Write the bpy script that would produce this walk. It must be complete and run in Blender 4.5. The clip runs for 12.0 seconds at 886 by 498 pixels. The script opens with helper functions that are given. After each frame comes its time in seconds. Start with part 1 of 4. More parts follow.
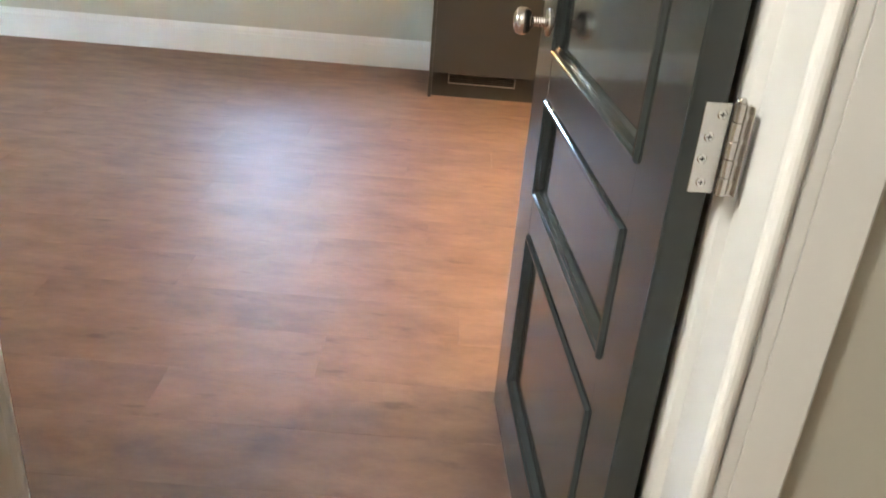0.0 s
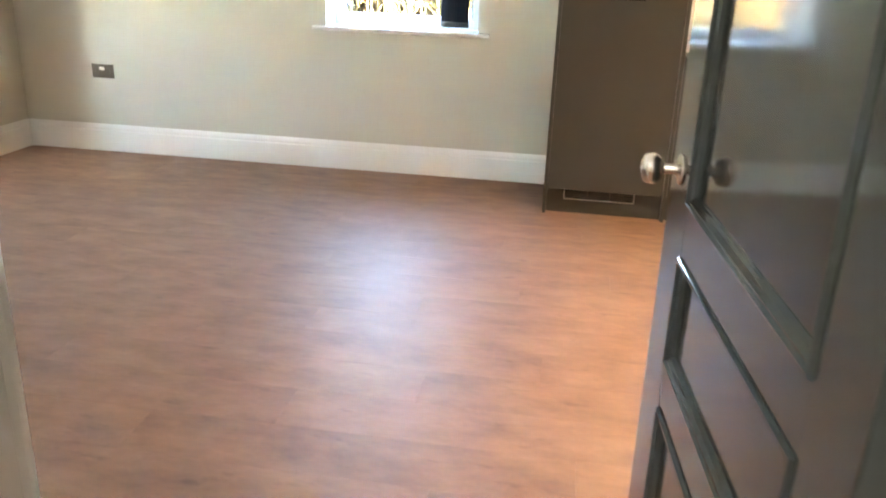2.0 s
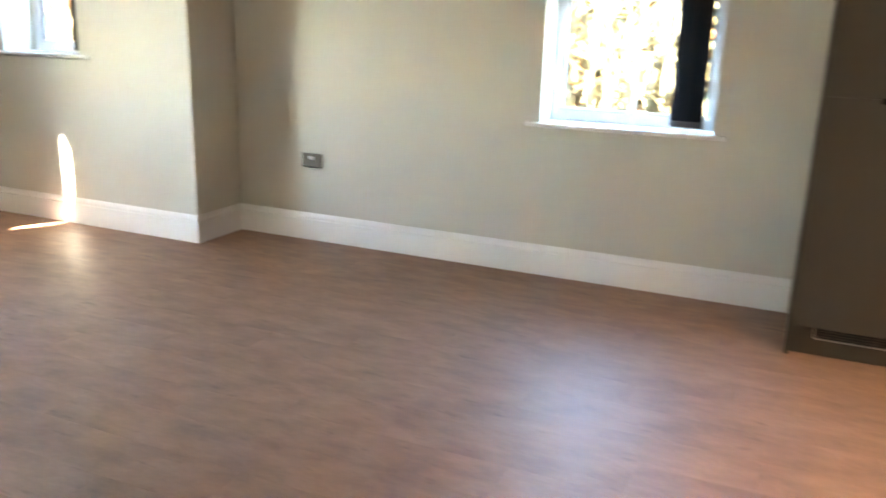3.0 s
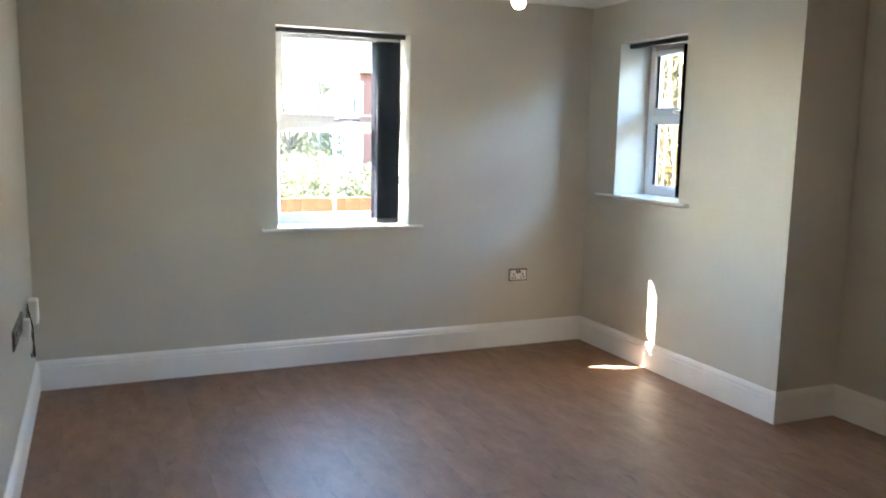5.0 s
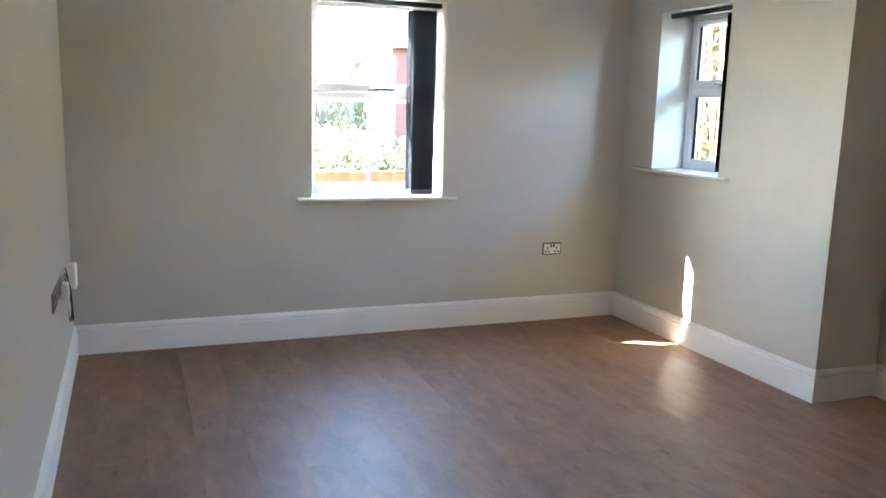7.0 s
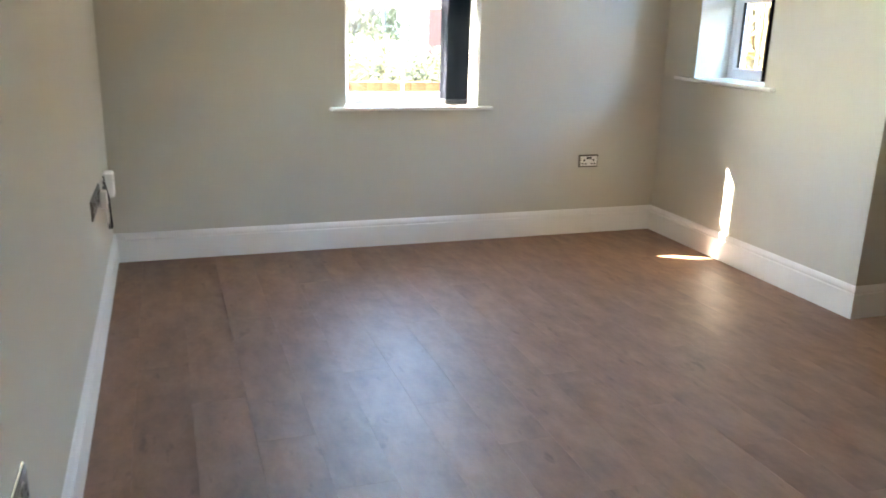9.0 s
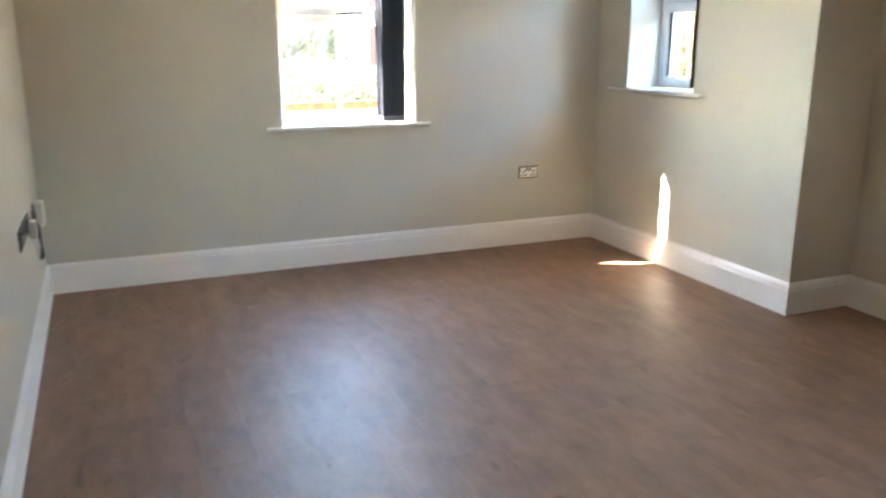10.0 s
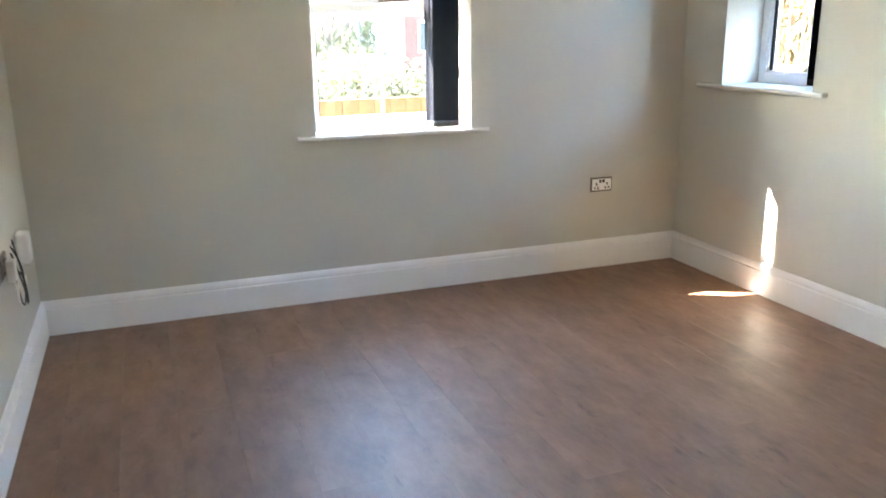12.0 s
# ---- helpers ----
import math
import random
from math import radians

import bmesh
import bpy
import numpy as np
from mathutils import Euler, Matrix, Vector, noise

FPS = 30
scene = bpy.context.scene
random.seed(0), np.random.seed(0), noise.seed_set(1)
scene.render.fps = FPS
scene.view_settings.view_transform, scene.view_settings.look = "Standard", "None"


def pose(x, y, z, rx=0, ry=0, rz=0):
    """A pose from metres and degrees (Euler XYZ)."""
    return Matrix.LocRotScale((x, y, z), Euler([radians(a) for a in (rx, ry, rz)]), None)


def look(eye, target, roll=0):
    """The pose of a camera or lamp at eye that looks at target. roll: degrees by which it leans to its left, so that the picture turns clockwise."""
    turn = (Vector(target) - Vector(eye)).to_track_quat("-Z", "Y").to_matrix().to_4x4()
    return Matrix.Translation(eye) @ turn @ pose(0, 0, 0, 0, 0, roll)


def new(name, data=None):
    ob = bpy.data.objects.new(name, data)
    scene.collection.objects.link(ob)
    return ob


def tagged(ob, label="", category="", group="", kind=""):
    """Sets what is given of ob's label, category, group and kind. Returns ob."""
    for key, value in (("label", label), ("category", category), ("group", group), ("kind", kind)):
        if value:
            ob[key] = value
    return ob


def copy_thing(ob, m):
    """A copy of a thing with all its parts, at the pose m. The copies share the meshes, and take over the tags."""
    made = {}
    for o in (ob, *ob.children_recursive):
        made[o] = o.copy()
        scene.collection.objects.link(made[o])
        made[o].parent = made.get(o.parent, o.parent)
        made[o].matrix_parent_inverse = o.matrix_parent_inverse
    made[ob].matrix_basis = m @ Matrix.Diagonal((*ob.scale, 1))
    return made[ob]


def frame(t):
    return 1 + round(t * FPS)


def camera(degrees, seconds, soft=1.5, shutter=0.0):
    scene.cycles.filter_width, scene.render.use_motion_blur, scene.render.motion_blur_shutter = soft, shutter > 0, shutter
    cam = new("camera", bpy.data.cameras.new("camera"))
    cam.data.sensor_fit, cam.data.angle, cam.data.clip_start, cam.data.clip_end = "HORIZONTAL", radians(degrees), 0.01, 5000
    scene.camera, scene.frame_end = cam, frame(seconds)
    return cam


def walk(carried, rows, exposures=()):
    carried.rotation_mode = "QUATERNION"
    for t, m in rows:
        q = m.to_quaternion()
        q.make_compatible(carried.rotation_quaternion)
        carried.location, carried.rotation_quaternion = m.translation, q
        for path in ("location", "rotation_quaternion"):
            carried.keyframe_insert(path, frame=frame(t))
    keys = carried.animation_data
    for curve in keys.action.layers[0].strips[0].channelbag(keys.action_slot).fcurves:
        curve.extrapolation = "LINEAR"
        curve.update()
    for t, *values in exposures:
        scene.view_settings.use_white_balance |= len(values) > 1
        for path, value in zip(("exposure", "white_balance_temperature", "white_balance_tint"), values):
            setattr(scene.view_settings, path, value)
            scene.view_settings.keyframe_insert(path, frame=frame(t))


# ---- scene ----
cam = camera(57.5, 12.0, soft=1.6, shutter=0.35)
PATH = [
    (0, (5.45, -0.919, 1.219), (5.466, 0.877, 0.34), 4.9),
    (0.5, (5.461, -0.906, 1.238), (5.385, 0.926, 0.44), 4.0),
    (1, (5.468, -0.909, 1.245), (5.316, 0.936, 0.488), 3.1),
    (1.5, (5.483, -0.878, 1.253), (5.267, 0.97, 0.52), 2.5),
    (2, (5.434, -0.721, 1.266), (5.153, 1.14, 0.589), 2.2),
    (2.5, (5.323, -0.5, 1.31), (4.918, 1.372, 0.734), 1.8),
    (3, (5.272, -0.21, 1.355), (4.5, 1.557, 0.823), 1.8),
    (3.5, (5.267, 0.049, 1.397), (4.021, 1.521, 0.864), 1.4),
    (3.7, (5.221, 0.175, 1.396), (3.821, 1.499, 0.859), 1.8),
    (5.3, (5.012, 0.349, 1.546), (3.165, 1.082, 1.317), 0.9),
    (5.5, (5.008, 0.348, 1.559), (3.153, 1.076, 1.39), 1.2),
    (6, (4.988, 0.354, 1.574), (3.125, 1.075, 1.469), 1.7),
    (6.5, (4.977, 0.351, 1.534), (3.125, 1.072, 1.31), 1.9),
    (7, (4.985, 0.336, 1.476), (3.15, 1.052, 1.132), 1.6),
    (7.2, (4.986, 0.327, 1.48), (3.152, 1.045, 1.133), 1.5),
    (8.8, (4.954, 0.341, 1.455), (3.154, 1.016, 0.906), 1.8),
    (9, (4.959, 0.334, 1.454), (3.143, 0.964, 0.901), 1.6),
    (9.5, (4.998, 0.376, 1.454), (3.146, 0.879, 0.892), 0.4),
    (10, (4.979, 0.378, 1.439), (3.195, 1.124, 0.93), -0.0),
    (10.2, (4.953, 0.366, 1.461), (3.189, 1.204, 1.032), 0.0),
    (10.5, (4.897, 0.343, 1.501), (3.142, 1.247, 1.18), 0.3),
    (11, (4.749, 0.364, 1.495), (2.954, 1.202, 1.22), 0.9),
    (11.5, (4.472, 0.512, 1.475), (2.619, 1.143, 1.061), 0.8),
    (12, (4.172, 0.55, 1.437), (2.362, 1.217, 0.908), -0.7),
]
EXPOSURES = [(0, 7.44, 7570, 9), (1.5, 7.52, 7620, 9), (2.0, 7.72, 7720, 9), (2.5, 7.58, 7570, 8), (3.0, 7.26, 7520, 9), (3.5, 6.83, 7450, 10), (5.3, 6.35, 6990, 10), (5.5, 6.35, 6990, 10), (6.0, 6.27, 6990, 11), (6.5, 6.28, 6890, 10), (7.0, 6.51, 6790, 10), (8.8, 6.69, 7430, 11), (9.0, 6.71, 7480, 11), (9.5, 6.65, 7530, 11), (10.0, 6.79, 7580, 11), (10.5, 6.63, 7190, 11), (11.5, 6.54, 7090, 11), (12.0, 6.7, 7240, 11)]
walk(cam, [(t, look(eye, target, roll)) for t, eye, target, roll in PATH], EXPOSURES)

# ---- light ----
world = bpy.data.worlds.new("sky")
scene.world = world
world.use_nodes = True
wn = world.node_tree
sky = wn.nodes.new("ShaderNodeTexSky")
sky.sky_type = "NISHITA"
sky.sun_disc = False
sky.air_density, sky.ozone_density, sky.dust_density = 1.1, 3.3, 0.5
SUN_EL = radians(34.2)
sun_way = Vector((0.54, 1.0, -math.tan(SUN_EL) * math.hypot(0.54, 1.0))).normalized()
sky.sun_elevation = SUN_EL
sky.sun_rotation = math.atan2(-sun_way.x, -sun_way.y)
wn.nodes["Background"].inputs["Strength"].default_value = 0.15
wn.links.new(sky.outputs[0], wn.nodes["Background"].inputs[0])
sun = new("sun", bpy.data.lights.new("sun", "SUN"))
sun.data.energy, sun.data.angle, sun.data.color = 2.6, radians(0.5), (1.0, 0.95, 0.87)
sun.matrix_world = look((-5, -8, 8), Vector((-5, -8, 8)) + sun_way)


# ---- materials ----
def mat(name, color, rough=0.5, metal=0.0, vary=0.0, scale=6.0, bump=0.0, bscale=80.0, tint=None, coat=0.0, rand=0.0):
    """A painted, plastic, metal or earthen surface: colour with blotches, roughness and fine relief."""
    m = bpy.data.materials.new(name)
    m.use_nodes = True
    t = m.node_tree
    b = t.nodes["Principled BSDF"]
    b.inputs["Base Color"].default_value = (*color, 1)
    b.inputs["Roughness"].default_value = rough
    b.inputs["Metallic"].default_value = metal
    if coat:
        b.inputs["Coat Weight"].default_value = coat
        b.inputs["Coat Roughness"].default_value = 0.08
    co = t.nodes.new("ShaderNodeTexCoord")
    if vary:
        n = t.nodes.new("ShaderNodeTexNoise")
        n.inputs["Scale"].default_value, n.inputs["Detail"].default_value = scale, 6
        t.links.new(co.outputs["Object"], n.inputs["Vector"])
        r = t.nodes.new("ShaderNodeMix")
        r.data_type = "RGBA"
        other = tint or tuple(c * (1 - vary) for c in color)
        r.inputs["A"].default_value, r.inputs["B"].default_value = (*color, 1), (*other, 1)
        t.links.new(n.outputs[0], r.inputs["Factor"])
        out = r.outputs["Result"]
        if rand:
            oi = t.nodes.new("ShaderNodeNewGeometry")
            hv = t.nodes.new("ShaderNodeHueSaturation")
            mr = t.nodes.new("ShaderNodeMapRange")
            mr.inputs["To Min"].default_value, mr.inputs["To Max"].default_value = 1 - rand, 1 + rand
            t.links.new(oi.outputs["Random Per Island"], mr.inputs["Value"])
            t.links.new(mr.outputs[0], hv.inputs["Value"])
            t.links.new(out, hv.inputs["Color"])
            out = hv.outputs[0]
        t.links.new(out, b.inputs["Base Color"])
        rr = t.nodes.new("ShaderNodeMapRange")
        rr.inputs["To Min"].default_value, rr.inputs["To Max"].default_value = rough * 0.88, min(1, rough * 1.12)
        t.links.new(n.outputs[0], rr.inputs["Value"])
        t.links.new(rr.outputs[0], b.inputs["Roughness"])
    if bump:
        n2 = t.nodes.new("ShaderNodeTexNoise")
        n2.inputs["Scale"].default_value, n2.inputs["Detail"].default_value = bscale, 4
        t.links.new(co.outputs["Object"], n2.inputs["Vector"])
        bp = t.nodes.new("ShaderNodeBump")
        bp.inputs["Strength"].default_value, bp.inputs["Distance"].default_value = bump, 0.002
        t.links.new(n2.outputs[0], bp.inputs["Height"])
        t.links.new(bp.outputs[0], b.inputs["Normal"])
    return m


def emitter(name, color, strength):
    m = bpy.data.materials.new(name)
    m.use_nodes = True
    b = m.node_tree.nodes["Principled BSDF"]
    b.inputs["Base Color"].default_value = (0.8, 0.8, 0.8, 1)
    b.inputs["Emission Color"].default_value = (*color, 1)
    b.inputs["Emission Strength"].default_value = strength
    return m


def plank_material():
    """Brown oak-look vinyl plank: long streaks, cloudy patches and small knots, each plank its own shade."""
    m = bpy.data.materials.new("oak_vinyl")
    m.use_nodes = True
    t = m.node_tree
    nodes, links = t.nodes, t.links
    b = nodes["Principled BSDF"]
    co, oi = nodes.new("ShaderNodeTexCoord"), nodes.new("ShaderNodeObjectInfo")
    off = nodes.new("ShaderNodeVectorMath")
    off.operation = "MULTIPLY_ADD"
    comb = nodes.new("ShaderNodeCombineXYZ")
    for i in range(3):
        links.new(oi.outputs["Random"], comb.inputs[i])
    off.inputs[1].default_value = (37, 53, 11)
    links.new(comb.outputs[0], off.inputs[0])
    links.new(co.outputs["Object"], off.inputs[2])

    def noise_at(sx, sy, scale, detail, rough=0.6):
        mp = nodes.new("ShaderNodeMapping")
        mp.inputs["Scale"].default_value = (sx, sy, 1)
        links.new(off.outputs[0], mp.inputs["Vector"])
        n = nodes.new("ShaderNodeTexNoise")
        n.inputs["Scale"].default_value, n.inputs["Detail"].default_value, n.inputs["Roughness"].default_value = scale, detail, rough
        links.new(mp.outputs[0], n.inputs["Vector"])
        return n.outputs[0]

    def ramp(src, *stops):
        r = nodes.new("ShaderNodeValToRGB")
        while len(r.color_ramp.elements) < len(stops):
            r.color_ramp.elements.new(0.5)
        for e, (p, c) in zip(r.color_ramp.elements, stops):
            e.position, e.color = p, (*c, 1)
        links.new(src, r.inputs[0])
        return r.outputs[0]

    def mix(kind, fac, a, c):
        x = nodes.new("ShaderNodeMix")
        x.data_type, x.blend_type = "RGBA", kind
        if isinstance(fac, float):
            x.inputs["Factor"].default_value = fac
        else:
            links.new(fac, x.inputs["Factor"])
        links.new(a, x.inputs["A"])
        links.new(c, x.inputs["B"])
        return x.outputs["Result"]

    cloud = noise_at(2.0, 4.0, 2.3, 7, 0.66)
    grain = noise_at(1.6, 34.0, 2.2, 8, 0.7)
    knot = noise_at(6.0, 18.0, 1.0, 3)
    base = ramp(cloud, (0.30, (0.160, 0.081, 0.048)), (0.49, (0.222, 0.118, 0.071)), (0.68, (0.282, 0.156, 0.096)))
    lines = ramp(grain, (0.33, (0.76, 0.74, 0.72)), (0.5, (0.98, 0.98, 0.98)), (0.7, (1.07, 1.07, 1.07)))
    col = mix("MULTIPLY", 0.17, base, lines)
    dark = ramp(knot, (0.635, (1, 1, 1)), (0.75, (0.56, 0.51, 0.48)))
    col = mix("MULTIPLY", 0.8, col, dark)
    hv = nodes.new("ShaderNodeHueSaturation")
    mr = nodes.new("ShaderNodeMapRange")
    mr.inputs["To Min"].default_value, mr.inputs["To Max"].default_value = 0.965, 1.035
    links.new(oi.outputs["Random"], mr.inputs["Value"])
    links.new(mr.outputs[0], hv.inputs["Value"])
    links.new(col, hv.inputs["Color"])
    links.new(hv.outputs[0], b.inputs["Base Color"])
    b.inputs["Specular IOR Level"].default_value = 0.62
    rr = nodes.new("ShaderNodeMapRange")
    rr.inputs["To Min"].default_value, rr.inputs["To Max"].default_value = 0.46, 0.56
    links.new(grain, rr.inputs["Value"])
    links.new(rr.outputs[0], b.inputs["Roughness"])
    bp = nodes.new("ShaderNodeBump")
    bp.inputs["Strength"].default_value, bp.inputs["Distance"].default_value = 0.07, 0.0005
    links.new(grain, bp.inputs["Height"])
    links.new(bp.outputs[0], b.inputs["Normal"])
    return m


def glass_material():
    m = bpy.data.materials.new("window_glass")
    m.use_nodes = True
    t = m.node_tree
    t.nodes.remove(t.nodes["Principled BSDF"])
    tr, gl, mx = (t.nodes.new(k) for k in ("ShaderNodeBsdfTransparent", "ShaderNodeBsdfGlossy", "ShaderNodeMixShader"))
    tr.inputs[0].default_value = (0.95, 0.97, 0.96, 1)
    gl.inputs["Roughness"].default_value = 0.0
    mx.inputs[0].default_value = 0.05
    t.links.new(tr.outputs[0], mx.inputs[1])
    t.links.new(gl.outputs[0], mx.inputs[2])
    t.links.new(mx.outputs[0], t.nodes["Material Output"].inputs[0])
    return m


PAINT = mat("greige_wall_paint", (0.570, 0.551, 0.489), 0.55, vary=0.05, scale=1.3, bump=0.10, bscale=160)
CEIL = mat("white_ceiling_paint", (0.80, 0.79, 0.77), 0.75, vary=0.03, scale=2, bump=0.08, bscale=120)
WHITE = mat("white_satin_woodwork", (0.83, 0.83, 0.828), 0.38, vary=0.015, scale=5, bump=0.015, bscale=60)
SILLGLOSS = mat("white_gloss_window_board", (0.80, 0.79, 0.77), 0.16, vary=0.02, scale=5)
UPVC = mat("white_upvc", (0.80, 0.81, 0.82), 0.22, vary=0.02, scale=4)
DOORGREY = mat("dark_grey_gloss_paint", (0.034, 0.038, 0.037), 0.09, vary=0.08, scale=7, bump=0.05, bscale=40)
DOORGREY.node_tree.nodes["Principled BSDF"].inputs["Specular IOR Level"].default_value = 0.34
NICKEL = mat("satin_nickel", (0.60, 0.57, 0.53), 0.235, metal=1.0, vary=0.08, scale=40)
CHROME = mat("polished_chrome", (0.72, 0.70, 0.66), 0.15, metal=1.0, vary=0.05, scale=30)
STEEL = mat("brushed_dark_steel", (0.17, 0.155, 0.135), 0.36, metal=1.0, vary=0.1, scale=60)
CAB = mat("taupe_matt_laminate", (0.042, 0.038, 0.031), 0.50, vary=0.05, scale=3, bump=0.04, bscale=200)
SILVER = mat("silver_painted_metal", (0.46, 0.45, 0.43), 0.35, metal=0.4, vary=0.05, scale=30)
PULL = mat("black_anodised_pull", (0.006, 0.0055, 0.005), 0.7, vary=0.1, scale=30)
WORKTOP = mat("pale_stone_worktop", (0.19, 0.165, 0.145), 0.35, vary=0.15, scale=60, bump=0.03, bscale=200)
TILE = mat("white_glazed_tile", (0.78, 0.76, 0.73), 0.12, vary=0.03, scale=9, bump=0.05, bscale=12)
GROUT = mat("grey_grout", (0.38, 0.35, 0.32), 0.9, vary=0.15, scale=40, bump=0.3, bscale=200)
BLIND = mat("navy_black_blind_fabric", (0.003, 0.0045, 0.011), 0.85, vary=0.3, scale=200, bump=0.2, bscale=700)
RAIL = mat("black_head_rail", (0.015, 0.014, 0.014), 0.4, vary=0.1, scale=20)
PLASTIC = mat("white_plastic", (0.84, 0.83, 0.80), 0.33, vary=0.03, scale=20)
FLEX = mat("grey_flex", (0.30, 0.29, 0.28), 0.5, vary=0.1, scale=40)
HOLE = mat("dark_recess", (0.012, 0.012, 0.012), 0.7, vary=0.2, scale=50)
CABLE = mat("black_cable", (0.02, 0.02, 0.022), 0.45, vary=0.1, scale=80)
for dull in (BLIND, PULL):
    dull.node_tree.nodes["Principled BSDF"].inputs["Specular IOR Level"].default_value = 0.12
OAK = plank_material()
UNDERLAY = mat("plank_joint", (0.14, 0.083, 0.053), 0.9, vary=0.2, scale=30)
GLASS = glass_material()
BULB = emitter("lit_bulb", (1.0, 0.90, 0.74), 2.2)
LED = emitter("warm_led_strip", (1.0, 0.80, 0.62), 0.20)
SPOT = emitter("warm_downlight", (1.0, 0.79, 0.58), 23.0)
# glow of the added fill lamp in the hall
HALL_FILL = emitter("hall_fill_glow", (0.93, 0.97, 1.0), 1.25)
BRICK = mat("red_brick", (0.085, 0.028, 0.019), 0.85, vary=0.35, scale=9, bump=0.4, bscale=60)
ROOFTILE = mat("grey_roof_tile", (0.16, 0.14, 0.13), 0.8, vary=0.3, scale=12, bump=0.3, bscale=30)
RENDERW = mat("pale_render", (0.72, 0.70, 0.66), 0.85, vary=0.06, scale=5, bump=0.2, bscale=60)
FENCE = mat("orange_stained_fence", (0.150, 0.052, 0.009), 0.85, vary=0.3, scale=12, bump=0.3, bscale=60)
CONCRETE = mat("pale_concrete", (0.26, 0.258, 0.252), 0.85, vary=0.15, scale=12, bump=0.3, bscale=60)
GRASS = mat("rough_grass", (0.055, 0.065, 0.028), 0.9, vary=0.4, scale=2.5, tint=(0.09, 0.08, 0.04), bump=0.5, bscale=30)
LEAF = mat("green_leaf", (0.040, 0.042, 0.016), 0.75, vary=0.5, scale=1.5, tint=(0.062, 0.055, 0.022), rand=0.35)
PALELEAF = mat("pale_hedge_leaf", (0.30, 0.275, 0.14), 0.75, vary=0.5, scale=1.5, tint=(0.17, 0.16, 0.075), rand=0.5)
STRAW = mat("dry_yellow_leaf", (0.13, 0.100, 0.045), 0.7, vary=0.5, scale=1.2, tint=(0.07, 0.058, 0.022), rand=0.5)
CANE = mat("pale_dry_cane", (0.20, 0.16, 0.085), 0.6, vary=0.4, scale=3, rand=0.35)
RUST = mat("rust_dead_leaf", (0.26, 0.10, 0.025), 0.7, vary=0.4, scale=2, rand=0.4)
LAMPGREY = mat("dark_lamp_paint", (0.011, 0.012, 0.014), 0.7, vary=0.1, scale=8)
BARK = mat("grey_brown_bark", (0.07, 0.056, 0.045), 0.9, vary=0.35, scale=12, bump=0.6, bscale=40)


# ---- mesh helpers ----
def part(name, bm, material, parent=None, label="", smooth=False):
    """Link a bmesh as one mesh object, under a thing or part where one is given."""
    me = bpy.data.meshes.new(name)
    bmesh.ops.recalc_face_normals(bm, faces=bm.faces)
    if smooth:
        for f in bm.faces:
            f.smooth = True
    bm.to_mesh(me)
    bm.free()
    me.materials.append(material)
    ob = new(name, me)
    if parent:
        ob.parent = parent
    if label:
        ob["label"] = label
    return ob


def thing(name, m, label, category, group="", kind=""):
    ob = new(name)
    ob.matrix_world = m
    ob.empty_display_size = 0.1
    return tagged(ob, label, category, group, kind)


def box(bm, x0, x1, y0, y1, z0, z1, bevel=0.0, seg=1):
    r = bmesh.ops.create_cube(bm, size=1, matrix=Matrix.LocRotScale(((x0 + x1) / 2, (y0 + y1) / 2, (z0 + z1) / 2), None, (abs(x1 - x0), abs(y1 - y0), abs(z1 - z0))))
    if bevel:
        es = list({e for v in r["verts"] for e in v.link_edges})
        bmesh.ops.bevel(bm, geom=es, offset=bevel, segments=seg, profile=0.5, affect="EDGES", clamp_overlap=True)
    return bm


def boxes(*specs, bevel=0.0, seg=1):
    bm = bmesh.new()
    for s in specs:
        box(bm, *s, bevel=bevel, seg=seg)
    return bm


def lathe(profile, m=None, steps=28):
    """A turned solid: profile of (radius, height) about the local z axis."""
    bm = bmesh.new()
    rings = []
    for r, h in profile:
        rings.append([bm.verts.new((r * math.cos(2 * math.pi * i / steps), r * math.sin(2 * math.pi * i / steps), h)) for i in range(steps)])
    for a, c in zip(rings, rings[1:]):
        for i in range(steps):
            bm.faces.new((a[i], a[(i + 1) % steps], c[(i + 1) % steps], c[i]))
    bm.faces.new(rings[0])
    bm.faces.new(rings[-1])
    if m:
        bm.transform(m)
    return bm


def sweep(path, profile, left=True):
    """A profile of (out, up) swept with mitres along a level line of wall points."""
    bm = bmesh.new()
    n = len(path)
    rows = []
    for i in range(n):
        p = Vector(path[i])
        dirs = []
        if i > 0:
            dirs.append((p - Vector(path[i - 1])).normalized())
        if i < n - 1:
            dirs.append((Vector(path[i + 1]) - p).normalized())
        norms = [Vector((-d.y, d.x)) if left else Vector((d.y, -d.x)) for d in dirs]
        if len(norms) == 2:
            mv = norms[0] + norms[1]
            mv = mv / mv.dot(norms[0])
        else:
            mv = norms[0]
        rows.append([bm.verts.new((p.x + mv.x * o, p.y + mv.y * o, u)) for o, u in profile])
    k = len(profile)
    for a, c in zip(rows, rows[1:]):
        for j in range(k):
            bm.faces.new((a[j], a[(j + 1) % k], c[(j + 1) % k], c[j]))
    bm.faces.new(rows[0])
    bm.faces.new(rows[-1])
    return bm


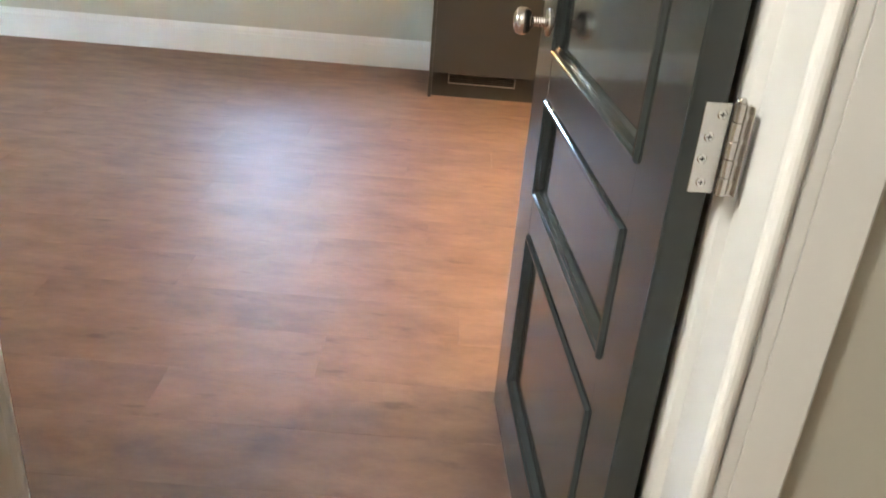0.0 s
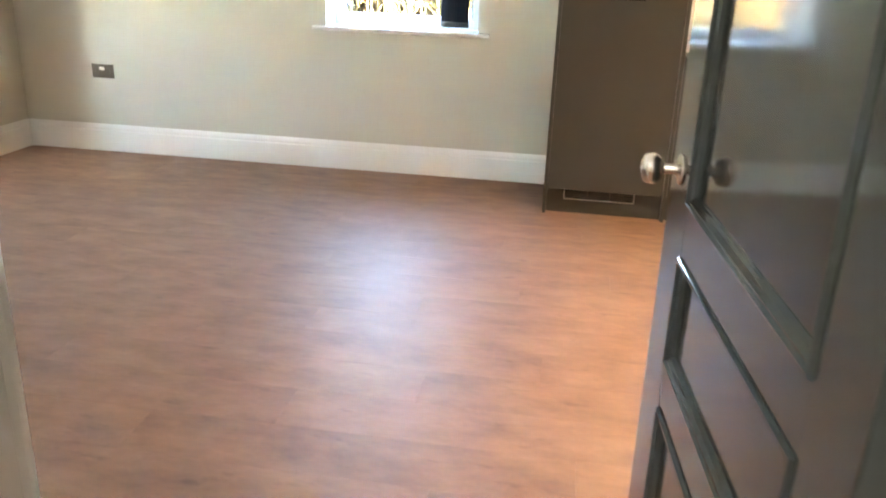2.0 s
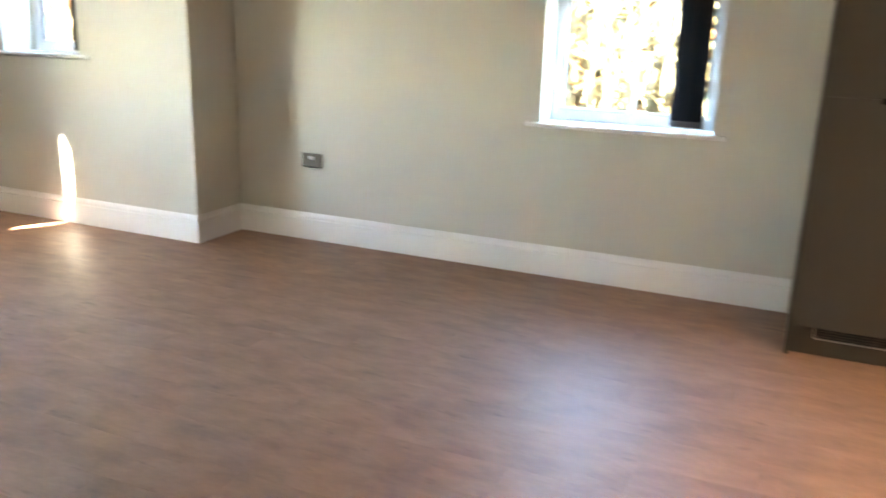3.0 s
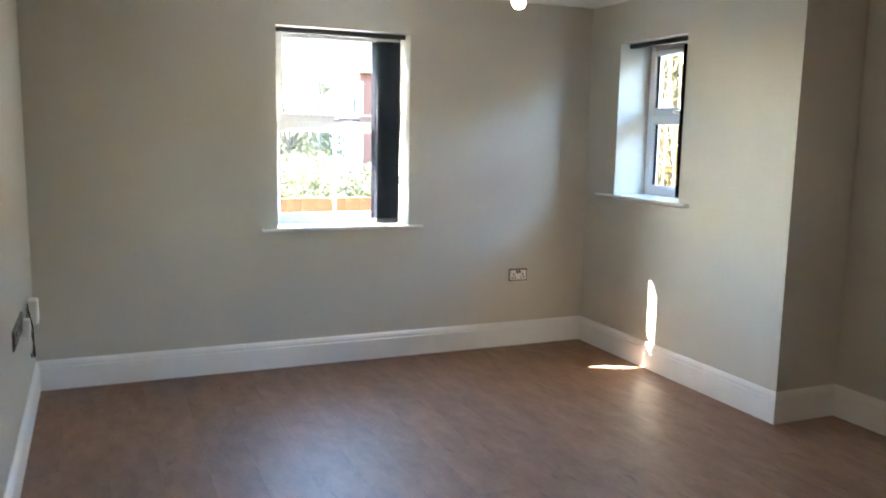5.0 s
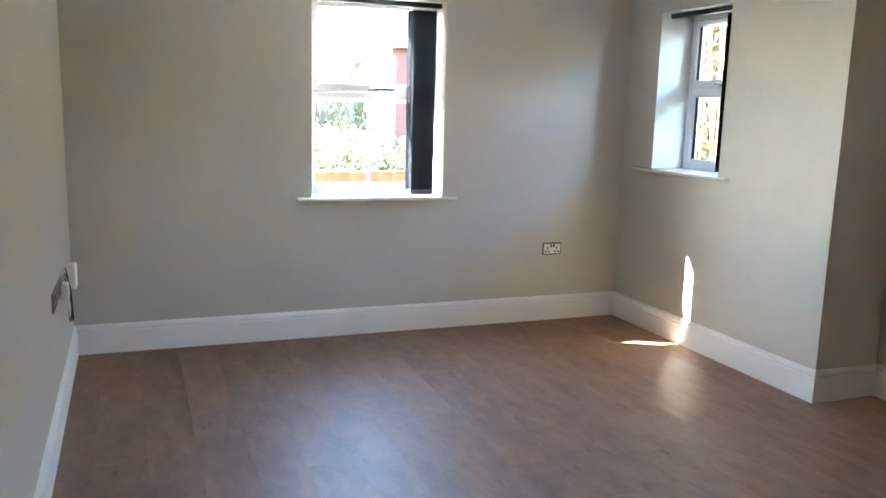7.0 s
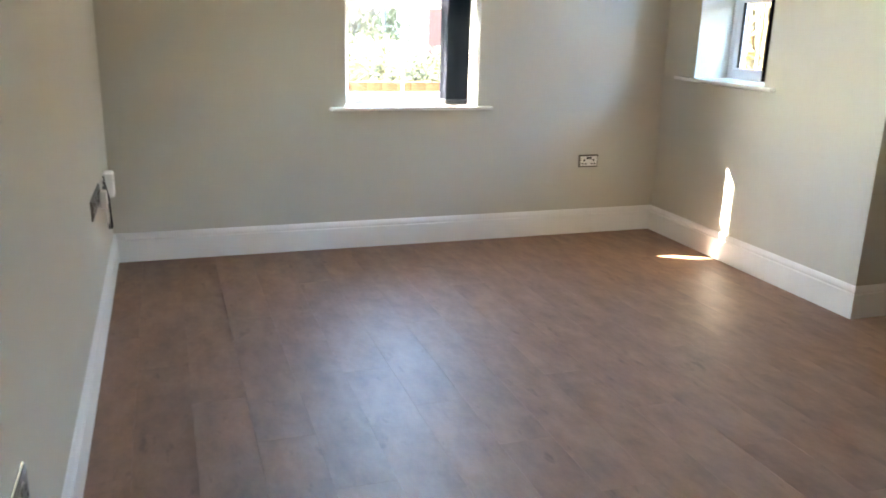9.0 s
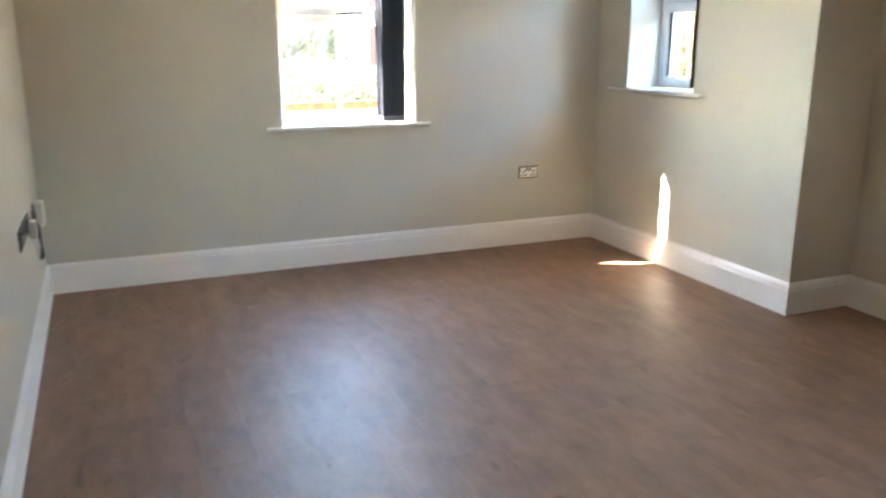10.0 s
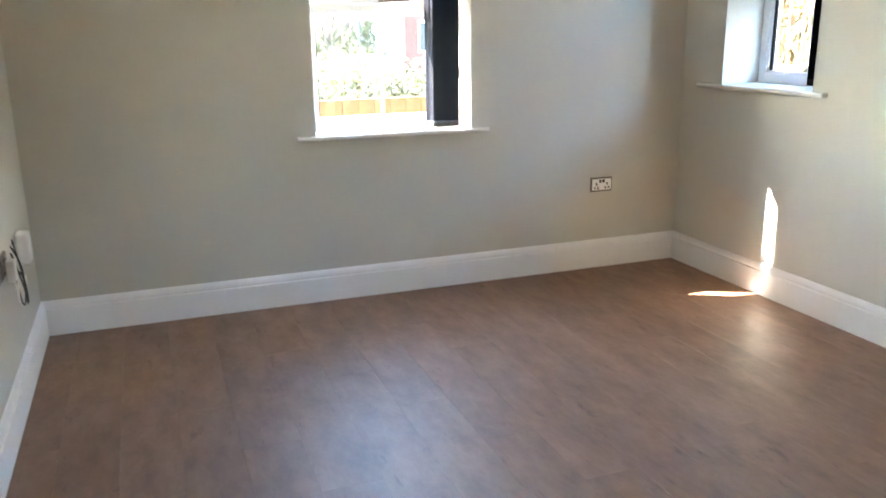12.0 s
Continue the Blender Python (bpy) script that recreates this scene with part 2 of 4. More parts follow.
def tube(points, radius, steps=8):
    """A round cable or stem along a smooth line of points."""
    bm = bmesh.new()
    pts = [Vector(p) for p in points]
    rings = []
    for i, p in enumerate(pts):
        d = (pts[min(i + 1, len(pts) - 1)] - pts[max(i - 1, 0)]).normalized()
        s = d.cross(Vector((0.31, 0.9, 0.2))).normalized()
        u = d.cross(s)
        r = radius[i] if isinstance(radius, (list, tuple)) else radius
        rings.append([bm.verts.new(p + (s * math.cos(2 * math.pi * j / steps) + u * math.sin(2 * math.pi * j / steps)) * r) for j in range(steps)])
    for a, c in zip(rings, rings[1:]):
        for j in range(steps):
            bm.faces.new((a[j], a[(j + 1) % steps], c[(j + 1) % steps], c[j]))
    bm.faces.new(rings[0])
    bm.faces.new(rings[-1])
    return bm


def curve_points(pts, n=10):
    out = []
    P = [Vector(p) for p in pts]
    P = [2 * P[0] - P[1]] + P + [2 * P[-1] - P[-2]]
    for i in range(1, len(P) - 2):
        for k in range(n):
            t = k / n
            a, b, c, d = P[i - 1:i + 3]
            out.append(0.5 * ((2 * b) + (c - a) * t + (2 * a - 5 * b + 4 * c - d) * t * t + (3 * b - a - 3 * c + d) * t ** 3))
    out.append(P[-2])
    return out


def wall(name, axis, face, back, a0, a1, z0, z1, holes, material, label):
    """An upright wall with thickness, between two planes of x or y, with openings (a0, a1, z0, z1) cut right through."""
    As = sorted({a0, a1, *[h[0] for h in holes], *[h[1] for h in holes]})
    Zs = sorted({z0, z1, *[h[2] for h in holes], *[h[3] for h in holes]})
    solid = {}
    for i in range(len(As) - 1):
        for j in range(len(Zs) - 1):
            ca, cz = (As[i] + As[i + 1]) / 2, (Zs[j] + Zs[j + 1]) / 2
            solid[i, j] = not any(h[0] < ca < h[1] and h[2] < cz < h[3] for h in holes)
    bm = bmesh.new()
    cache = {}

    def v(d, a, z):
        key = (d, round(a, 5), round(z, 5))
        if key not in cache:
            cache[key] = bm.verts.new((d, a, z) if axis == "x" else (a, d, z))
        return cache[key]

    for (i, j), s in solid.items():
        if not s:
            continue
        aa, ab, za, zb = As[i], As[i + 1], Zs[j], Zs[j + 1]
        for d in (face, back):
            bm.faces.new((v(d, aa, za), v(d, ab, za), v(d, ab, zb), v(d, aa, zb)))
        for di, dj, p, q in ((-1, 0, (aa, za), (aa, zb)), (1, 0, (ab, za), (ab, zb)), (0, -1, (aa, za), (ab, za)), (0, 1, (aa, zb), (ab, zb))):
            if not solid.get((i + di, j + dj), False):
                bm.faces.new((v(face, *p), v(face, *q), v(back, *q), v(back, *p)))
    return tagged(part(name, bm, material), label, "wall", kind="structure")


# ---- the shell ----
H = 2.40
W_WIN = (1.39, 2.265, 0.88, 2.14)
M_WIN = (0.355, 1.03, 1.08, 2.13)
N_WIN = (3.955, 4.865, 0.835, 2.13)
wall("wall_west", "x", 0.0, -0.20, -0.225, 3.65, -0.5, H, [W_WIN], PAINT, "greige painted outer wall with a deep window opening")
wall("wall_west_outer", "x", -0.202, -0.35, -0.225, 4.00, -0.5, H, [(1.395, 2.27, 0.88, 2.33)], BRICK, "red brick outer leaf round the window")
wall("wall_north_west", "y", 3.65, 4.00, -0.20, 1.91, -0.5, H, [M_WIN], PAINT, "greige painted wall standing proud of the recess beside it")
wall("wall_return", "x", 1.91, 1.56, 4.00, 4.43, -0.5, H, [], PAINT, "short greige painted return wall in shade")
wall("wall_north", "y", 4.08, 4.43, 1.91, 7.6, -0.5, H, [N_WIN], PAINT, "greige painted outer wall with a window beside the kitchen")
wall("wall_east", "x", 7.6, 7.9, -2.7, 4.43, -0.5, H, [], PAINT, "plain greige painted wall closing the kitchen end")
wall("wall_south", "y", 0.0, -0.225, 0.0, 4.70, -0.5, H, [], PAINT, "long greige painted inner wall")
wall("wall_south_door", "y", -0.10, -0.225, 4.70, 7.6, 0.0, H, [(4.88, 5.797, 0.0, 2.07)], PAINT, "greige painted inner wall around the doorway")
# two guessed walls, unseen, added to block light behind the hinge gap
wall("gap_blocker", "x", 5.836, 5.95, -0.10, 0.78, 0.0, H, [], PAINT, "unseen greige wall added behind the door to darken the hinge gap")
wall("gap_blocker_end", "y", 0.76, 0.82, 5.70, 5.836, 0.0, H, [], PAINT, "unseen wall end added to keep light out of the hinge gap")
wall("wall_hall_west", "x", 4.2, 4.08, -2.7, -0.225, 0.0, H, [], PAINT, "plain greige painted hall wall")
wall("wall_hall_south", "y", -2.6, -2.7, 4.2, 7.6, 0.0, H, [], PAINT, "plain greige painted hall end wall")
tagged(part("ceiling", boxes((-0.35, 7.9, -2.7, 4.43, H, H + 0.09)), CEIL), "flat white painted ceiling", "ceiling", kind="structure")
# unseen slab, added to shut out the sky from above
tagged(part("roof", boxes((-0.45, 8.0, -2.8, 4.53, H + 0.09, H + 0.16)), ROOFTILE), "unseen plain slab added over the rooms to block the sky", "roof", kind="structure")

SKIRT = [(0, 0), (0.018, 0), (0.018, 0.130), (0.0175, 0.132), (0.0125, 0.135), (0.0125, 0.141), (0.0150, 0.144), (0.0152, 0.151), (0.0135, 0.160), (0.0095, 0.168), (0.0065, 0.173), (0.005, 0.175), (0, 0.175)]
tagged(part("baseboard", sweep([(4.70, 0), (0, 0), (0, 3.65), (1.91, 3.65), (1.91, 4.08), (5.328, 4.08)], SKIRT, left=False), WHITE), "tall white moulded skirting board round the room", "skirting board", kind="structure")
tagged(part("baseboard_hall", sweep([(7.6, -0.225), (5.85, -0.225)], SKIRT, left=True), WHITE), "tall white moulded skirting board in the hall", "skirting board", kind="structure")


# ---- windows ----
def window(name, m, width, z0, z1, transom, sill_span, label, sill_top, d0=0.20):
    """White casement in its opening; local x runs along the wall, local y out of the room, z up, origin on the wall's room face."""
    w = thing(name, m, label, "window", kind="structure")
    d1, f = d0 + 0.07, 0.052
    gw = 0.020 if d0 > 0.22 else 0.007  # the deep window has wider black seals
    part("window_frame", boxes((0, f, d0, d1, z0, z1), (width - f, width, d0, d1, z0, z1), (f, width - f, d0, d1, z1 - f, z1), (f, width - f, d0, d1, z0, z0 + f + 0.010), (f, width - f, d0, d1, transom - 0.034, transom + 0.025), bevel=0.004), UPVC, w)
    s0, s1, g = d0 - 0.012, d1 - 0.02, 0.040
    a, c = f - 0.012, width - f + 0.012
    rail = 0.052
    lo, hi = transom + 0.012, z1 - f + 0.012
    sash = part("opening_sash", boxes((a, a + g, s0, s1, lo, hi), (c - g, c, s0, s1, lo, hi), (a + g, c - g, s0, s1, hi - g, hi), (a + g, c - g, s0, s1, lo, lo + rail), bevel=0.005, seg=2), UPVC, w, "top-hung white opening sash")
    p = part("pane", boxes((a + g - 0.005, c - g + 0.005, s0 + 0.02, s0 + 0.026, lo + rail - 0.005, hi - g + 0.005)), GLASS, w)
    p.visible_shadow = False
    q = part("pane", boxes((f - 0.003, width - f + 0.003, d0 + 0.03, d0 + 0.036, z0 + f + 0.007, transom - 0.031)), GLASS, w)
    q.visible_shadow = False
    b = 0.014
    lz0, lz1 = z0 + f + 0.010, transom - 0.034
    part("glazing_bead", boxes((f, f + b, d0 + 0.008, d0 + 0.028, lz0, lz1), (width - f - b, width - f, d0 + 0.008, d0 + 0.028, lz0, lz1), (f + b, width - f - b, d0 + 0.008, d0 + 0.028, lz0, lz0 + b), (f + b, width - f - b, d0 + 0.008, d0 + 0.028, lz1 - b, lz1), bevel=0.003), UPVC, w)
    part("gasket", boxes((a + g, a + g + gw, s0 + 0.012, s0 + 0.02, lo + rail, hi - g), (c - g - gw, c - g, s0 + 0.012, s0 + 0.02, lo + rail, hi - g), (f + b, f + b + gw, d0 + 0.02, d0 + 0.03, lz0 + b, lz1 - b), (width - f - b - gw, width - f - b, d0 + 0.02, d0 + 0.03, lz0 + b, lz1 - b)), HOLE, w, "black rubber glazing seal")
    mid = width / 2
    part("glazing_bar", boxes((mid - 0.009, mid + 0.009, s0 + 0.0265, s0 + 0.0345, lo + rail, hi - g), bevel=0.002), UPVC, w, "slim white upright bar between the panes")
    part("glazing_bar", boxes((mid - 0.009, mid + 0.009, d0 + 0.0365, d0 + 0.0445, lz0, lz1), bevel=0.002), UPVC, w, "slim white upright bar between the panes")
    # near-black strips on the frame face paint in the shade of the sash gap
    part("sash_gap_shade", boxes((a - 0.0045, a - 0.0003, d0 - 0.0025, d0 + 0.002, lo, hi), (c + 0.0003, c + 0.0045, d0 - 0.0025, d0 + 0.002, lo, hi), (a, c, d0 - 0.0025, d0 + 0.002, hi + 0.0003, hi + 0.003)), HOLE, w, "near-black strips painting in the shade of the gap round the sash")
    part("trickle_vent", boxes((width * 0.28, width * 0.75, s0 - 0.016, s0, hi - 0.036, hi - 0.012), bevel=0.004, seg=2), UPVC, w)
    h = part("window_handle", boxes((width * 0.47, width * 0.55, s0 - 0.012, s0, lo + 0.008, lo + 0.034), (width * 0.50, width * 0.53, s0 - 0.034, s0 - 0.012, lo + 0.012, lo + 0.03), (width * 0.49, width * 0.66, s0 - 0.046, s0 - 0.032, lo + 0.012, lo + 0.03), bevel=0.004, seg=2), CHROME, w, "chrome window handle")
    bm = bmesh.new()
    sa, sb = sill_span
    box(bm, sa, sb, -0.042, 0.0, sill_top - 0.024, sill_top, bevel=0.009, seg=3)
    box(bm, 0.001, width - 0.001, -0.002, d0 + 0.002, sill_top - 0.024, sill_top - 0.0005)
    part("window_sill", bm, SILLGLOSS, w, "white bullnosed window board")
    part("outer_sill", boxes((-0.03, width + 0.03, d1 - 0.01, 0.42, z0 - 0.005, z0 + 0.022), bevel=0.004), UPVC, w)
    return w


# local axes: the west window looks along -x, the two north windows along +y
window("window_1", Matrix(((0, -1, 0, 0.0), (1, 0, 0, W_WIN[0]), (0, 0, 1, 0), (0, 0, 0, 1))), W_WIN[1] - W_WIN[0], 0.895, 2.165, 1.550, (-0.10, 0.97), "white plastic casement with a bright sunlit board", 0.902)
window("window_2", pose(M_WIN[0], 3.65, 0), M_WIN[1] - M_WIN[0], 1.105, 2.13, 1.64, (-0.175, 0.78), "smaller white plastic casement set deep in the wall", 1.112, 0.25)
window("window_3", pose(N_WIN[0], 4.08, 0), N_WIN[1] - N_WIN[0], 0.86, 2.13, 1.565, (-0.08, 0.98), "white plastic casement looking on to dry foliage", 0.865)


def blind(name, m, width, top, bottom, first, count, step, turn, label, deep=0.085):
    """Vertical blind drawn to one side: head rail, stacked fabric slats with hangers and bottom weights, chain and cord."""
    t = thing(name, m, label, "vertical blind", "vertical blinds")
    part("head_rail", boxes((0.004, width - 0.004, deep - 0.02, deep + 0.02, top - 0.032, top - 0.002), bevel=0.004, seg=2), RAIL, t)
    rng = random.Random(4)
    for i in range(count):
        x = first + i * step
        sw = 0.044
        ang = radians(turn + rng.uniform(-4, 4))
        mm = Matrix.Translation((x, deep, 0)) @ Matrix.Rotation(ang, 4, "Z")
        bm = bmesh.new()
        n = 5
        za, zb = bottom, top - 0.052
        cols = []
        for k in range(n + 1):
            u = -sw + 2 * sw * k / n
            bow = 0.003 * math.cos(math.pi * u / (2 * sw))
            cols.append([bm.verts.new((bow, u, za)), bm.verts.new((bow, u, zb))])
        for c0, c1 in zip(cols, cols[1:]):
            bm.faces.new((c0[0], c1[0], c1[1], c0[1]))
        bmesh.ops.solidify(bm, geom=bm.faces[:], thickness=0.0012)
        bm.transform(mm)
        s = part("slat", bm, BLIND, t)
        bm = boxes((-0.001, 0.003, -0.018, 0.018, zb - 0.004, zb + 0.016), (-0.001, 0.002, -0.005, 0.005, zb + 0.016, top - 0.031))
        bm.transform(mm)
        part("hanger", bm, PLASTIC, s, "white plastic slat hanger")
        bm = boxes((-0.0015, 0.0045, -0.040, 0.040, za + 0.002, za + 0.03), bevel=0.0015)
        bm.transform(mm)
        part("weight", bm, RAIL, s)
    x = first + count * step + 0.012
    part("cord", tube([(x, deep, top - 0.03), (x + 0.002, deep + 0.001, (top + bottom) / 2), (x, deep, bottom + 0.32)], 0.0015, 6), RAIL, t)
    part("cord_weight", lathe([(0.002, 0.06), (0.006, 0.05), (0.007, 0.0), (0.004, -0.004)], Matrix.Translation((x, deep, bottom + 0.26)), 12), RAIL, t)
    return t


blind("vertical_blind", Matrix(((0, -1, 0, 0.0), (1, 0, 0, W_WIN[0]), (0, 0, 1, 0), (0, 0, 0, 1))), 0.875, 2.14, 0.906, 0.666, 13, 0.0125, 12, "navy-black vertical blind drawn aside, below a black head rail", 0.100)
blind("vertical_blind", pose(M_WIN[0], 3.65, 0), 0.675, 2.13, 1.135, 0.585, 7, 0.011, 8, "small navy-black vertical blind drawn aside in the deep opening")
blind("vertical_blind", pose(N_WIN[0], 4.08, 0), 0.91, 2.13, 0.885, 0.69, 11, 0.0135, 28, "navy-black vertical blind drawn aside beside the tall cupboard")


# ---- doorway and door ----
LIN = thing("door_frame", pose(0, 0, 0), "white painted door lining with rounded architrave", "door frame", kind="structure")
part("lining", boxes((5.769, 5.797, -0.225, -0.10, 0, 2.07), (5.757, 5.7695, -0.223, -0.152, 0, 2.05), bevel=0.002), WHITE, LIN)
part("lining", boxes((4.88, 4.915, -0.225, -0.10, 0, 2.07), (4.9145, 4.927, -0.223, -0.152, 0, 2.05), bevel=0.002), WHITE, LIN)
part("lining", boxes((4.915, 5.769, -0.225, -0.10, 2.045, 2.07), (4.927, 5.757, -0.223, -0.152, 2.033, 2.046), bevel=0.002), WHITE, LIN)


def architrave(x0, side, y, out, top):
    """Upright with a round inner bead, a quirk line and a flat outer band. side: +1 grows to larger x; out: -1 faces the hall."""
    prof = [(0.004, 0), (0, 0)]
    for k in range(11):
        a = math.pi * (1.14 - 1.06 * k / 10)
        prof.append((0.001 + 0.0115 * math.cos(a), 0.0115 + 0.0115 * math.sin(a)))
    prof += [(0.0128, 0.018), (0.015, 0.017), (0.0275, 0.017), (0.028, 0.0150), (0.0293, 0.0150), (0.0298, 0.017), (0.083, 0.0165), (0.086, 0.0145), (0.086, 0)]
    bm = bmesh.new()
    rows = []
    for z in (0.0, top):
        rows.append([bm.verts.new((x0 + side * u, y + out * v, z)) for u, v in prof])
    k = len(prof)
    for j in range(k):
        bm.faces.new((rows[0][j], rows[0][(j + 1) % k], rows[1][(j + 1) % k], rows[1][j]))
    bm.faces.new(rows[0])
    bm.faces.new(rows[1])
    return bm


part("architrave", architrave(5.757, 1, -0.225, -1, 2.13), WHITE, LIN)
part("architrave", architrave(4.927, -1, -0.225, -1, 2.13), WHITE, LIN)
part("architrave", architrave(5.756, 1, -0.10, 1, 2.13), WHITE, LIN)
part("architrave", architrave(4.909, -1, -0.10, 1, 2.13), WHITE, LIN)
part("head_architrave", boxes((4.84, 5.84, -0.243, -0.225, 2.05, 2.13), (4.82, 5.855, -0.10, -0.083, 2.05, 2.13), bevel=0.004), WHITE, LIN)
sp = part("strike_plate", boxes((4.9155, 4.917, -0.148, -0.128, 0.86, 0.95), (4.9155, 4.918, -0.130, -0.124, 0.885, 0.925), bevel=0.0006), NICKEL, LIN, "satin nickel strike plate")
part("latch_hole", boxes((4.9171, 4.9176, -0.144, -0.133, 0.905, 0.935), (4.9171, 4.9176, -0.144, -0.133, 0.872, 0.890)), HOLE, sp)

DOOR_W, DOOR_H = 0.848, 2.03
door = thing("door_1", pose(5.693, -0.114, 0.006, 0, 0, 94.75), "dark grey gloss panelled door standing open into the room", "door", kind="structure")
panels = [(0.123, 0.700, 0.155, 0.525), (0.123, 0.700, 0.612, 0.808), (0.123, 0.700, 0.895, 1.90)]


def leaf():
    """Door leaf with sunk panels on both faces; local x from the hinge, room face at y 0."""
    bm = bmesh.new()
    T, R = -0.040, 0.010
    zs = [0.0] + [z for p in panels for z in p[2:]] + [DOOR_H]
    for a, c in ((0.0, 0.123), (0.700, DOOR_W)):
        box(bm, a, c, T, 0, 0, DOOR_H, bevel=0.0025, seg=2)
    for a, c in zip(zs[0::2], zs[1::2]):
        box(bm, 0.1225, 0.7005, T + 0.0003, -0.0003, a, c)
    for x0, x1, z0, z1 in panels:
        box(bm, x0 - 0.002, x1 + 0.002, T + R, -R, z0 - 0.002, z1 + 0.002)
    return bm


part("leaf", leaf(), DOORGREY, door)


def moulding(x0, x1, z0, z1, ysign, y):
    """Raised bolection moulding mitred round a panel."""
    prof = [(-0.001, -0.001), (0.0, 0.003), (0.002, 0.0055), (0.006, 0.006), (0.009, 0.0045), (0.0105, 0.002), (0.013, 0.0015), (0.0165, -0.001), (0.020, -0.003), (0.0225, -0.0075), (0.0245, -0.010)]
    bm = bmesh.new()
    cs = [(x0, z0, 1, 1), (x1, z0, -1, 1), (x1, z1, -1, -1), (x0, z1, 1, -1)]
    rows = [[bm.verts.new((cx + sx * o, y + ysign * u, cz + sz * o)) for o, u in prof] for cx, cz, sx, sz in cs]
    for i in range(4):
        a, c = rows[i], rows[(i + 1) % 4]
        for j in range(len(prof) - 1):
            bm.faces.new((a[j], a[j + 1], c[j + 1], c[j]))
    return bm


for pn in panels:
    part("panel_moulding", moulding(*pn, 1, 0.0), DOORGREY, door)
    part("panel_moulding", moulding(*pn, -1, -0.040), DOORGREY, door)


def hinge(z):
    h = part("hinge", boxes((-0.0022, 0.0006, -0.0445, -0.0165, z, z + 0.098), bevel=0.0006), NICKEL, door, "satin nickel butt hinge with four screws")
    part("hinge_leaf", boxes((-0.014, 0.000, -0.0645, -0.0625, z, z + 0.098), (-0.0085, -0.0062, -0.0640, -0.0515, z, z + 0.098), bevel=0.0006), NICKEL, h)
    for k in range(5):
        part("knuckle", lathe([(0.0062, 0.0004), (0.0066, 0.001), (0.0066, 0.0190), (0.0062, 0.0196)], Matrix.Translation((-0.0045, -0.0520, z + k * 0.02)), 16), NICKEL, h, smooth=False)
    part("pin_cap", lathe([(0.005, 0), (0.0055, 0.002), (0.003, 0.005)], Matrix.Translation((-0.0045, -0.0520, z + 0.100)), 14), NICKEL, h)
    for oz in (0.086, 0.060, 0.036, 0.012):
        mm = Matrix.Translation((-0.0085, -0.0605, z + oz)) @ Matrix.Rotation(radians(-90), 4, "Y")
        part("screw", lathe([(0.0034, 0.0), (0.0034, 0.0004), (0.0026, 0.0008)], mm, 14), CHROME, h)
    for k, (oy, oz) in enumerate(((-0.036, 0.086), (-0.027, 0.062), (-0.025, 0.038), (-0.029, 0.012))):
        mm = Matrix.Translation((-0.0022, oy, z + oz)) @ Matrix.Rotation(radians(-90), 4, "Y")
        s = part("screw", lathe([(0.0052, 0.0), (0.0052, 0.0004), (0.0042, 0.0010)], mm, 20), CHROME, h)
        bm = boxes((-0.0028, 0.0028, -0.0006, 0.0006, 0.0009, 0.00115), (-0.0006, 0.0006, -0.0028, 0.0028, 0.0009, 0.0012))
        bm.transform(mm)
        part("screw", bm, HOLE, h)


for hz in (0.225, 0.910, 1.70):
    hinge(hz)


def knob(y, sgn):
    mm = Matrix.Translation((0.778, y, 0.938)) @ Matrix.Rotation(radians(-90 * sgn), 4, "X")
    r = part("rose", lathe([(0.0265, 0.0), (0.0265, 0.0025), (0.0245, 0.0045), (0.014, 0.007), (0.0105, 0.009), (0.0105, 0.010)], mm, 32), NICKEL, door, "satin nickel rose", smooth=False)
    prof = [(0.0098, 0.009)]
    for k in range(5):
        prof += [(0.0098, 0.010 + k * 0.0044), (0.0086, 0.0115 + k * 0.0044), (0.0086, 0.013 + k * 0.0044), (0.0098, 0.0142 + k * 0.0044)]
    prof += [(0.012, 0.034), (0.019, 0.037), (0.0245, 0.042), (0.0265, 0.049), (0.0258, 0.057), (0.0225, 0.063), (0.015, 0.0665), (0.006, 0.068)]
    part("knob", lathe(prof, mm, 32), NICKEL, door, "turned satin nickel mushroom knob", smooth=True)


knob(0.0, 1)
knob(-0.040, -1)
part("latch", boxes((DOOR_W - 0.0005, DOOR_W + 0.0015, -0.034, -0.010, 0.86, 1.0), (DOOR_W, DOOR_W + 0.009, -0.028, -0.016, 0.915, 0.935), bevel=0.0005), NICKEL, door)


